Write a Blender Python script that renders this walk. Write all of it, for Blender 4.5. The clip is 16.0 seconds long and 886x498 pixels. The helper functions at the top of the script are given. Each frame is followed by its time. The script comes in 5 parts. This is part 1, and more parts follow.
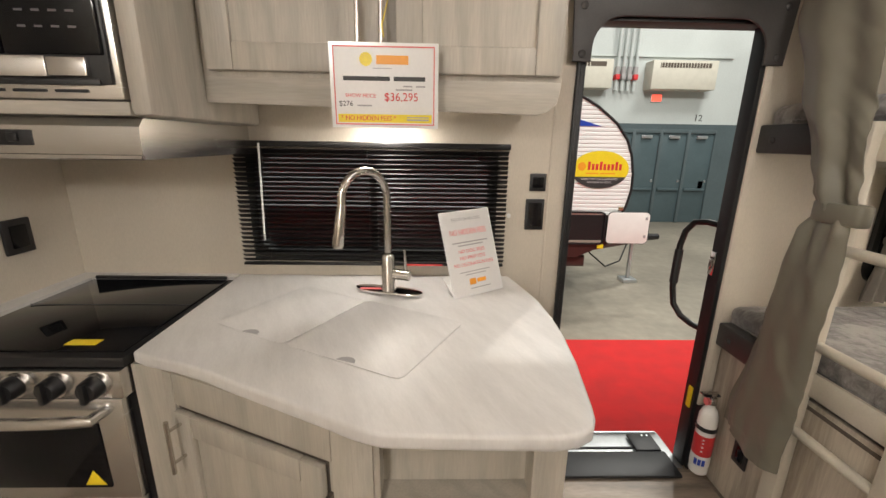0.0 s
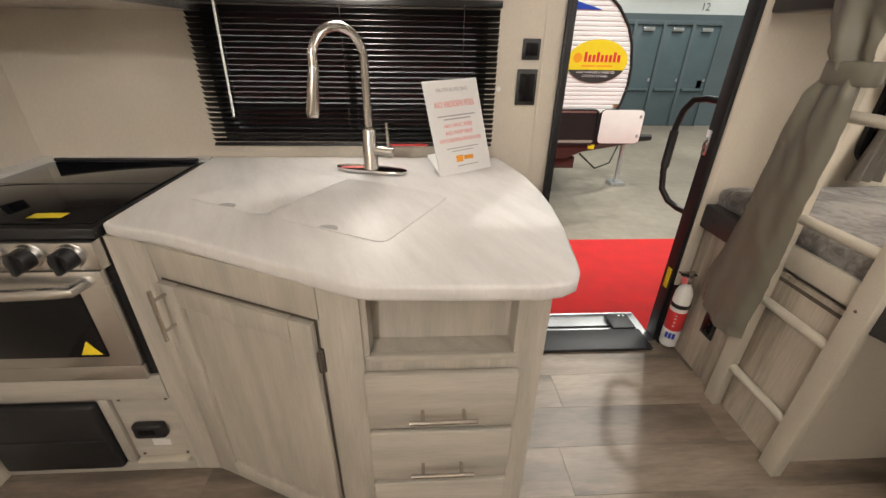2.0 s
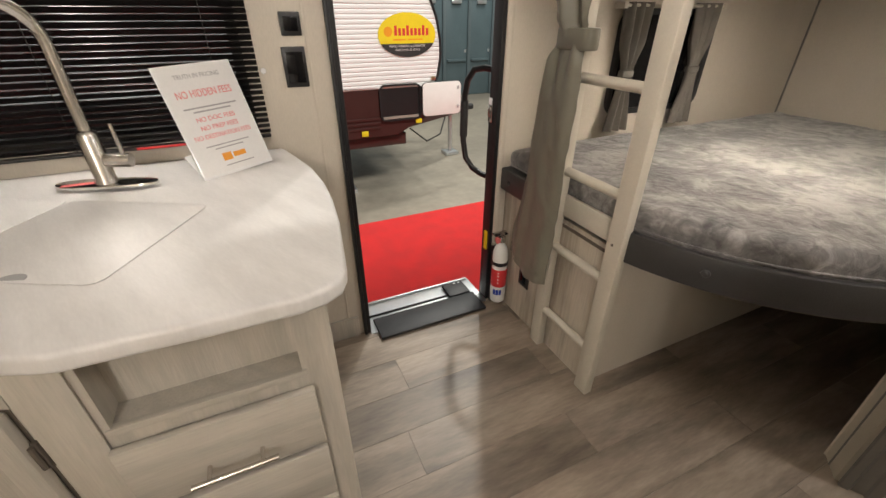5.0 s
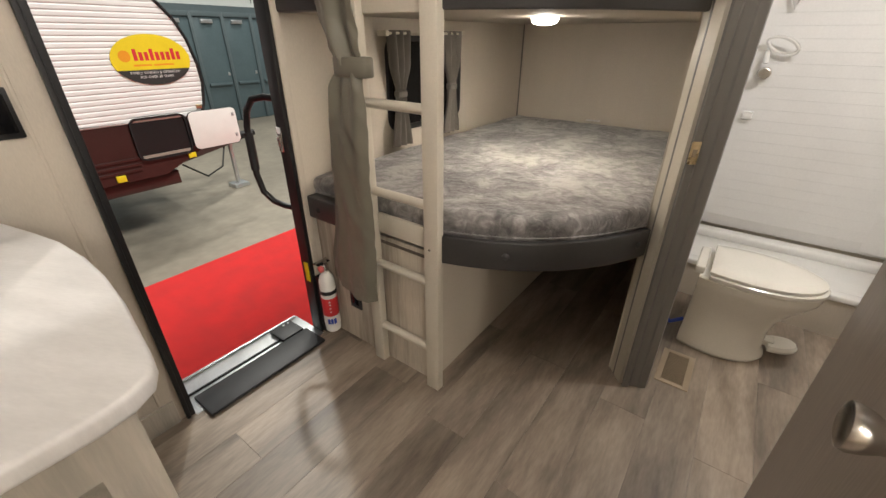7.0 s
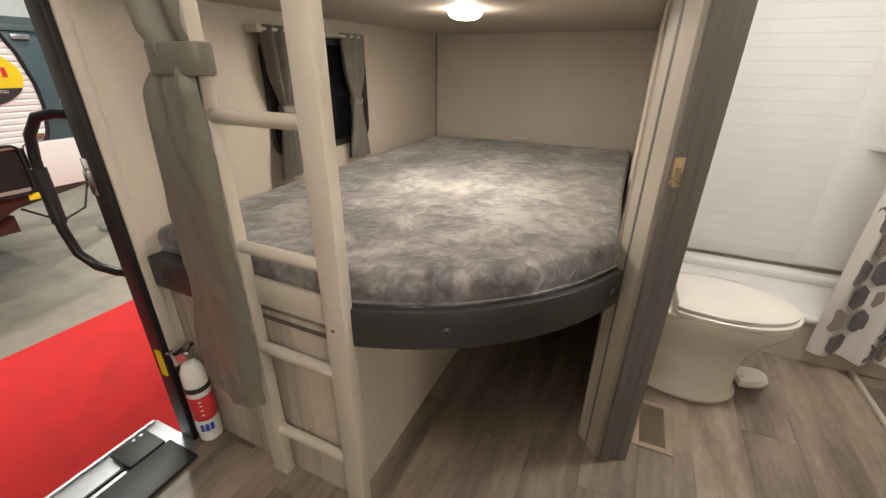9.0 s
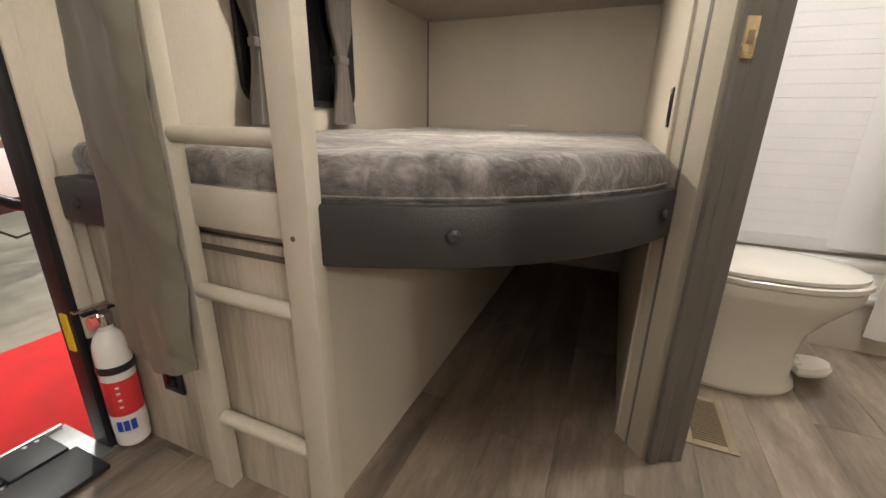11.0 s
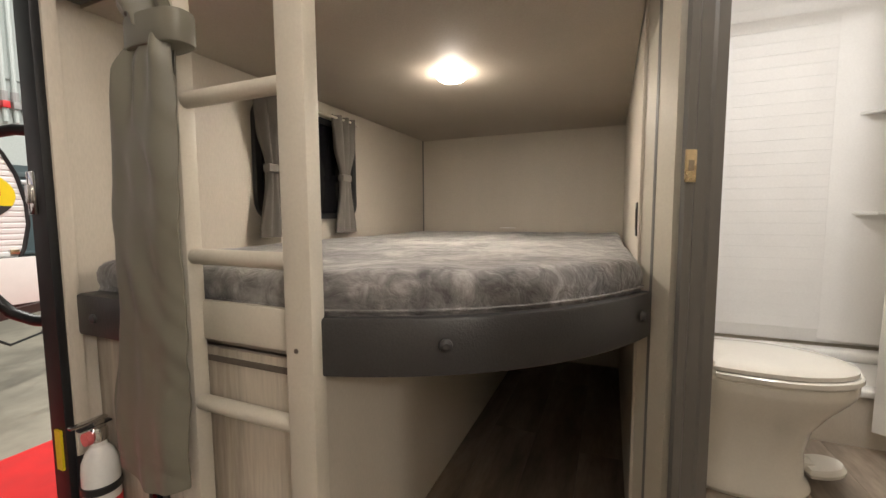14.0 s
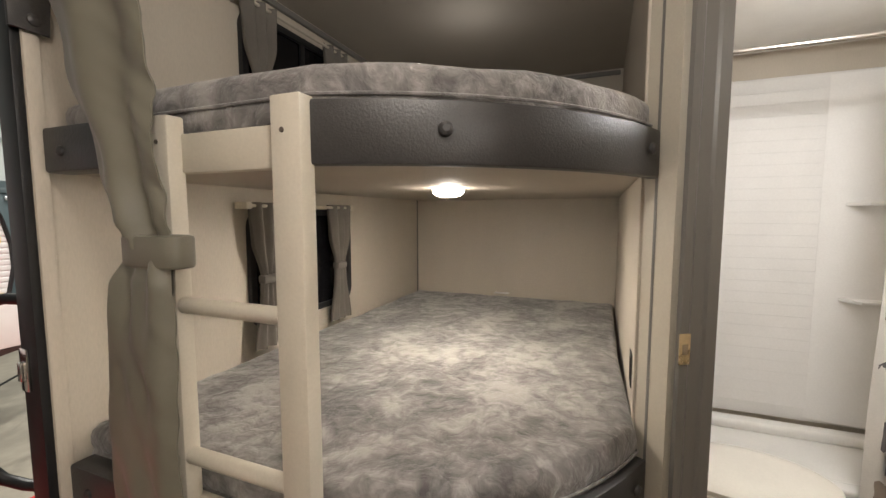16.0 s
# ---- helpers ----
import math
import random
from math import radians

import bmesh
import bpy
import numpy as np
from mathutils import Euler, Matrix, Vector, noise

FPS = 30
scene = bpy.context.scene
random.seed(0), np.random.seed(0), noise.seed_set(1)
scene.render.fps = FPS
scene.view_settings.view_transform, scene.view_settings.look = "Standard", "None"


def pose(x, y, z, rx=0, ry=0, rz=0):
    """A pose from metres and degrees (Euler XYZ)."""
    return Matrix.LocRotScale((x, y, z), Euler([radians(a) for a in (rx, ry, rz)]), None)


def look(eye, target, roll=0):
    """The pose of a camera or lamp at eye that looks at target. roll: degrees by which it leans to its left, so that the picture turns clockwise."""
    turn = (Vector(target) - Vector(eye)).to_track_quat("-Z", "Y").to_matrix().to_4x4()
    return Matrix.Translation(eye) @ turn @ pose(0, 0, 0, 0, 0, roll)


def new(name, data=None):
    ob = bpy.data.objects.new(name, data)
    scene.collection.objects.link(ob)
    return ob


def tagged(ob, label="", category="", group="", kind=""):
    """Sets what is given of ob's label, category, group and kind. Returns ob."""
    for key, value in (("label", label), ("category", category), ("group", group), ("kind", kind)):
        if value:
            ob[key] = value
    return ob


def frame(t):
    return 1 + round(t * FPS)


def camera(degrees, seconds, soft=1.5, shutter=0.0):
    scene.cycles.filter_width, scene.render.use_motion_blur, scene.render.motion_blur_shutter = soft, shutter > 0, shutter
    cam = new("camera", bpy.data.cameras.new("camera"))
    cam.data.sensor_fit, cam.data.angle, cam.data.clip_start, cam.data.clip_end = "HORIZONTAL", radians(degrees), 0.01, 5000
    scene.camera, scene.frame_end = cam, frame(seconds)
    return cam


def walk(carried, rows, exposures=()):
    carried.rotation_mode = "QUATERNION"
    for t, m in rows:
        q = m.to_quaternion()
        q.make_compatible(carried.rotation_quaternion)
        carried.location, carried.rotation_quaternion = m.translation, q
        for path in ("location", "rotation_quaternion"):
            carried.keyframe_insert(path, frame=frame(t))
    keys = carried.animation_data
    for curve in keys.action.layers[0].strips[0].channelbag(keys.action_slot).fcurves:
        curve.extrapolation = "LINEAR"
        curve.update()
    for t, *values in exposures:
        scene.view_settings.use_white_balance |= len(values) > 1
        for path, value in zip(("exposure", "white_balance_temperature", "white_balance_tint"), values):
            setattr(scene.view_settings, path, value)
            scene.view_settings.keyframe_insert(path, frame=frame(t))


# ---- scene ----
cam = camera(95.5, 16.0)
PATH = [
    (0, (0.044, -0.021, 1.44), (0.092, 1.91, 0.924), 0.9),
    (0.5, (0.044, -0.022, 1.407), (0.104, 1.871, 0.764), 0.7),
    (1, (0.043, -0.019, 1.364), (0.116, 1.83, 0.604), 0.8),
    (1.5, (0.048, -0.018, 1.331), (0.133, 1.79, 0.48), 0.8),
    (2, (0.053, -0.018, 1.319), (0.16, 1.753, 0.397), 1.0),
    (2.5, (0.061, -0.017, 1.315), (0.21, 1.728, 0.35), 0.9),
    (3, (0.078, -0.011, 1.305), (0.302, 1.712, 0.315), 0.9),
    (3.2, (0.092, -0.007, 1.302), (0.352, 1.707, 0.305), 0.8),
    (5.5, (0.288, 0.029, 1.322), (1.2, 1.507, 0.33), 0.0),
    (6, (0.288, 0.033, 1.327), (1.401, 1.377, 0.351), 0.1),
    (6.5, (0.281, 0.036, 1.332), (1.57, 1.23, 0.378), 0.1),
    (7, (0.259, 0.042, 1.344), (1.685, 1.087, 0.408), 0.2),
    (7.5, (0.246, 0.063, 1.341), (1.774, 0.988, 0.441), 0.5),
    (8, (0.333, 0.111, 1.32), (1.924, 0.952, 0.448), 0.6),
    (8.5, (0.514, 0.189, 1.308), (2.133, 0.979, 0.44), 0.6),
    (9, (0.639, 0.262, 1.253), (2.29, 1.018, 0.415), 0.6),
    (9.5, (0.729, 0.329, 1.16), (2.41, 1.071, 0.368), 0.5),
    (10, (0.765, 0.359, 1.015), (2.478, 1.092, 0.287), 0.9),
    (12.5, (0.719, 0.318, 0.828), (2.515, 1.082, 0.388), 0.0),
    (13, (0.714, 0.316, 0.855), (2.528, 1.084, 0.511), -0.2),
    (13.5, (0.707, 0.315, 0.876), (2.537, 1.083, 0.632), -0.4),
    (14, (0.697, 0.311, 0.914), (2.537, 1.077, 0.746), -0.3),
    (14.5, (0.699, 0.315, 0.967), (2.547, 1.071, 0.849), -0.3),
    (15, (0.703, 0.329, 1.065), (2.556, 1.074, 0.951), -0.3),
    (15.5, (0.714, 0.332, 1.193), (2.569, 1.068, 1.056), -0.2),
    (16, (0.717, 0.335, 1.324), (2.572, 1.063, 1.153), -0.0),
]
walk(cam, [(t, look(eye, target, roll)) for t, eye, target, roll in PATH], [(0, -0.1), (2, 0.0), (6, -0.08), (9, 0.0), (10.2, 0.08), (12.5, 0.2), (14, 0.04), (15.5, -0.06), (16, -0.08)])

# ---- world and light ----
world = bpy.data.worlds.new("world")
scene.world = world
world.use_nodes = True
world.node_tree.nodes["Background"].inputs[0].default_value = (0.75, 0.85, 1.0, 1)
world.node_tree.nodes["Background"].inputs[1].default_value = 0.05


def lamp(name, kind, at, target, power, colour, size=0.2, size_y=None):
    data = bpy.data.lights.new(name, kind)
    data.energy, data.color = power, colour
    if kind == "AREA":
        data.shape = "RECTANGLE" if size_y else "DISK"
        data.size = size
        if size_y:
            data.size_y = size_y
    else:
        data.shadow_soft_size = size
    ob = new(name, data)
    ob.matrix_world = look(at, target)
    return ob


WARM = (1.0, 0.935, 0.865)
LOUNGE_LIGHT = (1.0, 0.955, 0.905)
BUNK_LIGHT = (1.0, 0.905, 0.79)
HALL = (1.0, 0.97, 0.90)
lamp("bunk_lamp_light", "POINT", (2.07, 0.845, 1.345), (2.07, 0.845, 0), 1.6, BUNK_LIGHT, 0.03)
lamp("bunk_lamp_downlight", "AREA", (2.07, 0.845, 1.378), (2.07, 0.845, 0), 8.2, BUNK_LIGHT, 0.09)
lamp("upper_bunk_light", "POINT", (2.35, 0.86, 1.93), (2.35, 0.86, 0), 0.6, WARM, 0.06)
lamp("under_cabinet_light", "AREA", (-0.12, 1.40, 1.495), (-0.12, 1.47, 1.0), 2.6, WARM, 0.10)
lamp("galley_ceiling_light", "POINT", (0.82, 0.36, 2.04), (0.82, 0.36, 0), 16.0, WARM, 0.06)
# Two added fill lights, no fixtures, brightening the galley fronts from the lounge side.
lamp("lounge_fill_light", "POINT", (-0.40, -0.80, 2.04), (-0.40, -0.80, 0), 9.0, LOUNGE_LIGHT, 0.07)
lamp("lounge_fill_light", "POINT", (-0.75, -1.80, 2.00), (-0.75, -1.80, 0), 68.0, LOUNGE_LIGHT, 0.09)
lamp("bath_ceiling_light", "POINT", (2.15, -0.50, 2.0), (2.15, -0.50, 0), 10.0, (1.0, 0.97, 0.95), 0.08)
lamp("bath_ceiling_downlight", "AREA", (2.15, -0.50, 2.06), (2.25, -0.45, 0), 12.5, (1.0, 0.97, 0.95), 0.22)
lamp("hall_lamp_near_door", "AREA", (4.2, 6.9, 8.6), (1.0, 1.6, 0.5), 335.0, HALL, 0.4)
lamp("hall_lamp_row", "AREA", (3.0, 4.5, 9.0), (3.0, 4.5, 0), 220.0, HALL, 3.0)
lamp("hall_lamp_row", "AREA", (3.0, -2.5, 9.0), (3.0, 5.0, 0), 1500.0, HALL, 3.0)
lamp("hall_lamp_row", "AREA", (8.0, 8.0, 9.0), (8.0, 8.5, 0), 620.0, HALL, 3.0)

# ---- materials ----


def material(name, colour, rough=0.5, metal=0.0, vary=0.12, scale=6.0, fine=120.0, bump=0.05, stretch=(1, 1, 1), emit=0.0, per_piece=0.0, turn=0.0, grain=0.0, second=None, coat=0.0, sheen=0.0, contrast=(0.3, 0.7)):
    m = bpy.data.materials.new(name)
    m.use_nodes = True
    nt = m.node_tree
    n, l = nt.nodes, nt.links
    bs = n["Principled BSDF"]
    bs.inputs["Metallic"].default_value = metal
    bs.inputs["Coat Weight"].default_value = coat
    bs.inputs["Sheen Weight"].default_value = sheen
    tc = n.new("ShaderNodeTexCoord")
    mp = n.new("ShaderNodeMapping")
    mp.inputs["Scale"].default_value = stretch
    spin = n.new("ShaderNodeVectorRotate")
    spin.rotation_type = "Z_AXIS"
    spin.inputs["Angle"].default_value = radians(turn)
    geo = n.new("ShaderNodeNewGeometry")
    info = n.new("ShaderNodeObjectInfo")
    off = n.new("ShaderNodeVectorMath")
    off.operation = "MULTIPLY_ADD"
    l.new(info.outputs["Random"], off.inputs[0])
    off.inputs[1].default_value = (7.3 * (per_piece > 0), 3.1 * (per_piece > 0), 5.7 * (per_piece > 0))
    l.new(geo.outputs["Position"], off.inputs[2])
    l.new(off.outputs[0], spin.inputs["Vector"])
    l.new(spin.outputs[0], mp.inputs["Vector"])
    big = n.new("ShaderNodeTexNoise")
    big.inputs["Scale"].default_value = scale
    big.inputs["Detail"].default_value = 5
    big.inputs["Roughness"].default_value = 0.6
    small = n.new("ShaderNodeTexNoise")
    small.inputs["Scale"].default_value = fine
    small.inputs["Detail"].default_value = 3
    l.new(mp.outputs[0], big.inputs["Vector"])
    l.new(mp.outputs[0], small.inputs["Vector"])
    ramp = n.new("ShaderNodeValToRGB")
    dark = [c * (1 - vary * 1.6) for c in colour] if second is None else second
    light = [min(1, c * (1 + vary)) for c in colour]
    ramp.color_ramp.elements[0].position, ramp.color_ramp.elements[1].position = contrast
    ramp.color_ramp.elements[0].color = (*dark, 1)
    ramp.color_ramp.elements[1].color = (*light, 1)
    l.new(big.outputs["Fac"], ramp.inputs[0])
    mix = n.new("ShaderNodeMix")
    mix.data_type, mix.blend_type = "RGBA", "MULTIPLY"
    mix.inputs["Factor"].default_value = 1.0
    rng = n.new("ShaderNodeMapRange")
    rng.inputs[3].default_value, rng.inputs[4].default_value = 1 - vary, 1 + vary
    rng.inputs[1].default_value, rng.inputs[2].default_value = 0.3, 0.7
    l.new(small.outputs["Fac"], rng.inputs[0])
    l.new(ramp.outputs[0], mix.inputs[6])
    l.new(rng.outputs[0], mix.inputs[7])
    last = mix.outputs[2]
    if grain:
        wave = n.new("ShaderNodeTexWave")
        wave.bands_direction = "DIAGONAL"
        wave.inputs["Scale"].default_value = 1.1
        wave.inputs["Distortion"].default_value = 9.0
        wave.inputs["Detail"].default_value = 3.0
        wave.inputs["Detail Scale"].default_value = 0.7
        l.new(mp.outputs[0], wave.inputs["Vector"])
        lines = n.new("ShaderNodeMapRange")
        lines.inputs[1].default_value, lines.inputs[2].default_value = 0.0, 0.55
        lines.inputs[3].default_value, lines.inputs[4].default_value = 1 - grain, 1.0
        l.new(wave.outputs["Fac"], lines.inputs[0])
        veined = n.new("ShaderNodeMix")
        veined.data_type, veined.blend_type = "RGBA", "MULTIPLY"
        veined.inputs["Factor"].default_value = 1.0
        l.new(last, veined.inputs[6])
        l.new(lines.outputs[0], veined.inputs[7])
        last = veined.outputs[2]
    if per_piece:
        tone = n.new("ShaderNodeMapRange")
        tone.inputs[3].default_value, tone.inputs[4].default_value = 1 - per_piece, 1 + per_piece
        l.new(info.outputs["Random"], tone.inputs[0])
        mul = n.new("ShaderNodeMix")
        mul.data_type, mul.blend_type = "RGBA", "MULTIPLY"
        mul.inputs["Factor"].default_value = 1.0
        l.new(last, mul.inputs[6])
        l.new(tone.outputs[0], mul.inputs[7])
        last = mul.outputs[2]
    l.new(last, bs.inputs["Base Color"])
    rr = n.new("ShaderNodeMapRange")
    rr.inputs[3].default_value, rr.inputs[4].default_value = max(0.02, rough * 0.85), min(1, rough * 1.15)
    l.new(big.outputs["Fac"], rr.inputs[0])
    l.new(rr.outputs[0], bs.inputs["Roughness"])
    if bump:
        add = n.new("ShaderNodeMath")
        l.new(big.outputs["Fac"], add.inputs[0])
        l.new(small.outputs["Fac"], add.inputs[1])
        b = n.new("ShaderNodeBump")
        b.inputs["Strength"].default_value = bump
        b.inputs["Distance"].default_value = 0.01
        l.new(add.outputs[0], b.inputs["Height"])
        l.new(b.outputs[0], bs.inputs["Normal"])
    if emit:
        bs.inputs["Emission Color"].default_value = (*colour, 1)
        bs.inputs["Emission Strength"].default_value = emit
    return m


M = {}
M["wall"] = material("wallboard", (0.56, 0.505, 0.425), 0.55, vary=0.04, scale=3, fine=260, bump=0.06, stretch=(1, 1, 0.25))
M["ceiling"] = material("ceiling_board", (0.62, 0.57, 0.50), 0.6, vary=0.03, scale=3, fine=200, bump=0.05)
M["wood"] = material("greywashed_wood", (0.455, 0.42, 0.362), 0.45, vary=0.06, scale=5, fine=34, bump=0.10, stretch=(6, 6, 0.5), grain=0.11)
M["woodx"] = material("greywashed_wood_level", (0.445, 0.412, 0.357), 0.45, vary=0.06, scale=5, fine=34, bump=0.10, stretch=(0.5, 6, 6), grain=0.11)
M["panelwood"] = material("plank_panel_wood", (0.47, 0.415, 0.34), 0.5, vary=0.09, scale=1.5, fine=22, bump=0.05, stretch=(9, 9, 0.7), second=(0.27, 0.225, 0.18), contrast=(0.38, 0.58))
M["deck"] = material("beige_bunk_board", (0.43, 0.38, 0.315), 0.55, vary=0.04, scale=4, fine=180, bump=0.05)
M["cream"] = material("cream_laminate", (0.57, 0.525, 0.44), 0.42, vary=0.03, scale=6, fine=160, bump=0.03)
M["counter"] = material("pale_stone_laminate", (0.66, 0.645, 0.63), 0.42, vary=0.03, scale=5.0, fine=60, bump=0.0, stretch=(4.2, 0.9, 1), second=(0.60, 0.585, 0.57), contrast=(0.34, 0.62), turn=-24)
M["plank"] = material("grey_oak_vinyl", (0.300, 0.243, 0.190), 0.40, vary=0.10, scale=2.6, fine=30, bump=0.05, stretch=(0.7, 3.4, 1), per_piece=0.20, second=(0.128, 0.101, 0.078), contrast=(0.33, 0.64))
M["joint"] = material("dark_joint", (0.10, 0.08, 0.063), 0.8, vary=0.05)
M["steel"] = material("brushed_steel", (0.68, 0.67, 0.66), 0.26, 1.0, vary=0.02, scale=8, fine=90, bump=0.0, stretch=(0.3, 1, 60))
M["nickel"] = material("satin_nickel", (0.60, 0.57, 0.53), 0.26, 1.0, vary=0.03, scale=20, bump=0.0)
M["chrome"] = material("chrome", (0.75, 0.74, 0.73), 0.08, 1.0, vary=0.02, bump=0.0)
M["blackglass"] = material("black_glass", (0.006, 0.006, 0.007), 0.05, vary=0.05, bump=0.0)
M["black"] = material("black_plastic", (0.011, 0.011, 0.012), 0.38, vary=0.1, scale=20, bump=0.02)
M["frame"] = material("black_aluminium", (0.010, 0.010, 0.011), 0.5, vary=0.1, scale=10, bump=0.01)
M["slat"] = material("black_blind_slat", (0.011, 0.010, 0.010), 0.36, vary=0.06, scale=10, bump=0.0)
M["darkgrey"] = material("charcoal_vinyl", (0.036, 0.034, 0.033), 0.42, vary=0.1, scale=8, fine=240, bump=0.12)
M["header"] = material("dark_bronze_vinyl", (0.050, 0.046, 0.044), 0.5, vary=0.1, scale=8, fine=200, bump=0.08)


def plush_material():
    """Crushed plush: brushed light and dark patches with fine creases."""
    m = bpy.data.materials.new("grey_crushed_plush")
    m.use_nodes = True
    nt = m.node_tree
    n, l = nt.nodes, nt.links
    bs = n["Principled BSDF"]
    bs.inputs["Roughness"].default_value = 0.9
    bs.inputs["Sheen Weight"].default_value = 0.35
    geo = n.new("ShaderNodeNewGeometry")
    patch = n.new("ShaderNodeTexNoise")
    patch.inputs["Scale"].default_value = 4.6
    patch.inputs["Detail"].default_value = 6
    patch.inputs["Roughness"].default_value = 0.62
    patch.inputs["Distortion"].default_value = 0.5
    crease = n.new("ShaderNodeTexNoise")
    crease.inputs["Scale"].default_value = 24
    crease.inputs["Detail"].default_value = 4
    crease.inputs["Roughness"].default_value = 0.58
    crease.inputs["Distortion"].default_value = 0.6
    for q in (patch, crease):
        l.new(geo.outputs["Position"], q.inputs["Vector"])
    add = n.new("ShaderNodeMath")
    add.operation = "MULTIPLY_ADD"
    l.new(crease.outputs["Fac"], add.inputs[0])
    add.inputs[1].default_value = 0.55
    l.new(patch.outputs["Fac"], add.inputs[2])
    ramp = n.new("ShaderNodeValToRGB")
    e = ramp.color_ramp.elements
    e[0].position, e[0].color = 0.61, (0.088, 0.082, 0.080, 1)
    e[1].position, e[1].color = 0.90, (0.335, 0.315, 0.30, 1)
    e2 = e.new(0.76)
    e2.color = (0.182, 0.170, 0.163, 1)
    l.new(add.outputs[0], ramp.inputs[0])
    l.new(ramp.outputs[0], bs.inputs["Base Color"])
    b = n.new("ShaderNodeBump")
    b.inputs["Strength"].default_value = 0.9
    b.inputs["Distance"].default_value = 0.018
    l.new(add.outputs[0], b.inputs["Height"])
    l.new(b.outputs[0], bs.inputs["Normal"])
    return m


M["fleece"] = plush_material()
M["curtain"] = material("taupe_curtain_cloth", (0.150, 0.140, 0.106), 0.50, vary=0.04, scale=8, fine=700, bump=0.04, sheen=0.05)
M["windowcurtain"] = material("grey_brown_valance_cloth", (0.15, 0.135, 0.115), 0.7, vary=0.08, scale=9, fine=400, bump=0.08)
M["jamb"] = material("taupe_door_trim", (0.185, 0.176, 0.165), 0.38, vary=0.02, scale=8, fine=90, bump=0.03, stretch=(4, 4, 0.4))
M["white"] = material("glossy_white_plastic", (0.80, 0.79, 0.76), 0.22, vary=0.02, scale=8, bump=0.0)
M["bone"] = material("bone_porcelain", (0.74, 0.71, 0.64), 0.16, vary=0.02, scale=6, bump=0.0, coat=0.3)
M["shower"] = material("white_shower_surround", (0.80, 0.79, 0.77), 0.55, vary=0.02, scale=4, bump=0.01)
M["paper"] = material("white_card", (0.70, 0.685, 0.67), 0.35, vary=0.02, bump=0.0)
M["red"] = material("red_ink", (0.62, 0.03, 0.035), 0.5, vary=0.04, bump=0.0)
M["pink"] = material("faded_red_ink", (0.70, 0.16, 0.16), 0.5, vary=0.04, bump=0.0)
M["ink"] = material("black_ink", (0.03, 0.03, 0.03), 0.5, vary=0.04, bump=0.0)
M["greyink"] = material("grey_ink", (0.35, 0.34, 0.34), 0.5, vary=0.04, bump=0.0)
M["yellow"] = material("yellow_sticker", (0.80, 0.62, 0.02), 0.4, vary=0.04, bump=0.0)
M["orange"] = material("orange_ink", (0.80, 0.32, 0.02), 0.4, vary=0.04, bump=0.0)
M["blue"] = material("blue_plastic", (0.02, 0.06, 0.40), 0.3, vary=0.05, bump=0.0)
M["brass"] = material("pale_brass", (0.72, 0.58, 0.36), 0.28, 1.0, vary=0.05, scale=30, bump=0.02)
M["ventmetal"] = material("tan_painted_metal", (0.36, 0.285, 0.20), 0.4, 0.3, vary=0.06, bump=0.02)
M["extwhite"] = material("white_enamel", (0.78, 0.77, 0.74), 0.25, vary=0.02, bump=0.0)
M["carpet"] = material("red_carpet", (0.50, 0.014, 0.014), 0.95, vary=0.10, scale=5, fine=300, bump=0.3)
M["concrete"] = material("hall_concrete", (0.27, 0.242, 0.195), 0.35, vary=0.12, scale=0.5, fine=7, bump=0.03, second=(0.165, 0.148, 0.12))
M["hallwall"] = material("pale_hall_wall", (0.52, 0.56, 0.55), 0.7, vary=0.05, scale=0.7, fine=30, bump=0.03)
M["hallgrey"] = material("blue_grey_paint", (0.085, 0.115, 0.125), 0.5, vary=0.08, scale=0.8, fine=30, bump=0.03)
M["halldoor"] = material("slate_blue_door_paint", (0.075, 0.110, 0.122), 0.42, vary=0.06, scale=1.5, fine=30, bump=0.02)
M["trailer"] = material("white_ribbed_aluminium", (0.78, 0.78, 0.77), 0.32, vary=0.03, scale=2, bump=0.0)
M["maroon"] = material("maroon_painted_steel", (0.045, 0.016, 0.014), 0.35, vary=0.12, scale=4, bump=0.02)
M["beigeunit"] = material("beige_heater_casing", (0.60, 0.58, 0.50), 0.5, vary=0.04, bump=0.02)
M["rubber"] = material("black_rubber", (0.022, 0.023, 0.026), 0.5, vary=0.1, scale=20, fine=300, bump=0.1)
M["alu"] = material("bare_aluminium", (0.66, 0.68, 0.70), 0.35, 0.9, vary=0.05, scale=10, bump=0.02)
M["glow"] = material("lit_diffuser", (1.0, 0.90, 0.76), 0.5, vary=0.0, bump=0.0, emit=22.0)
M["exitred"] = material("lit_exit_sign", (1.0, 0.10, 0.06), 0.5, vary=0.0, bump=0.0, emit=1.6)
M["clear"] = material("cloudy_plastic", (0.75, 0.75, 0.74), 0.15, vary=0.02, bump=0.0)
M["hexgrey"] = material("charcoal_print_cloth", (0.14, 0.13, 0.135), 0.75, vary=0.08, scale=9, fine=300, bump=0.05)
M["hextan"] = material("taupe_print_cloth", (0.30, 0.25, 0.21), 0.75, vary=0.08, scale=9, fine=300, bump=0.05)
M["curtainwhite"] = material("white_print_cloth", (0.72, 0.70, 0.66), 0.75, vary=0.05, scale=9, fine=300, bump=0.05)


def glass_material():
    m = bpy.data.materials.new("dark_window_glass")
    m.use_nodes = True
    bs = m.node_tree.nodes["Principled BSDF"]
    bs.inputs["Base Color"].default_value = (0.30, 0.33, 0.35, 1)
    bs.inputs["Roughness"].default_value = 0.03
    bs.inputs["Transmission Weight"].default_value = 1.0
    bs.inputs["IOR"].default_value = 1.15
    return m


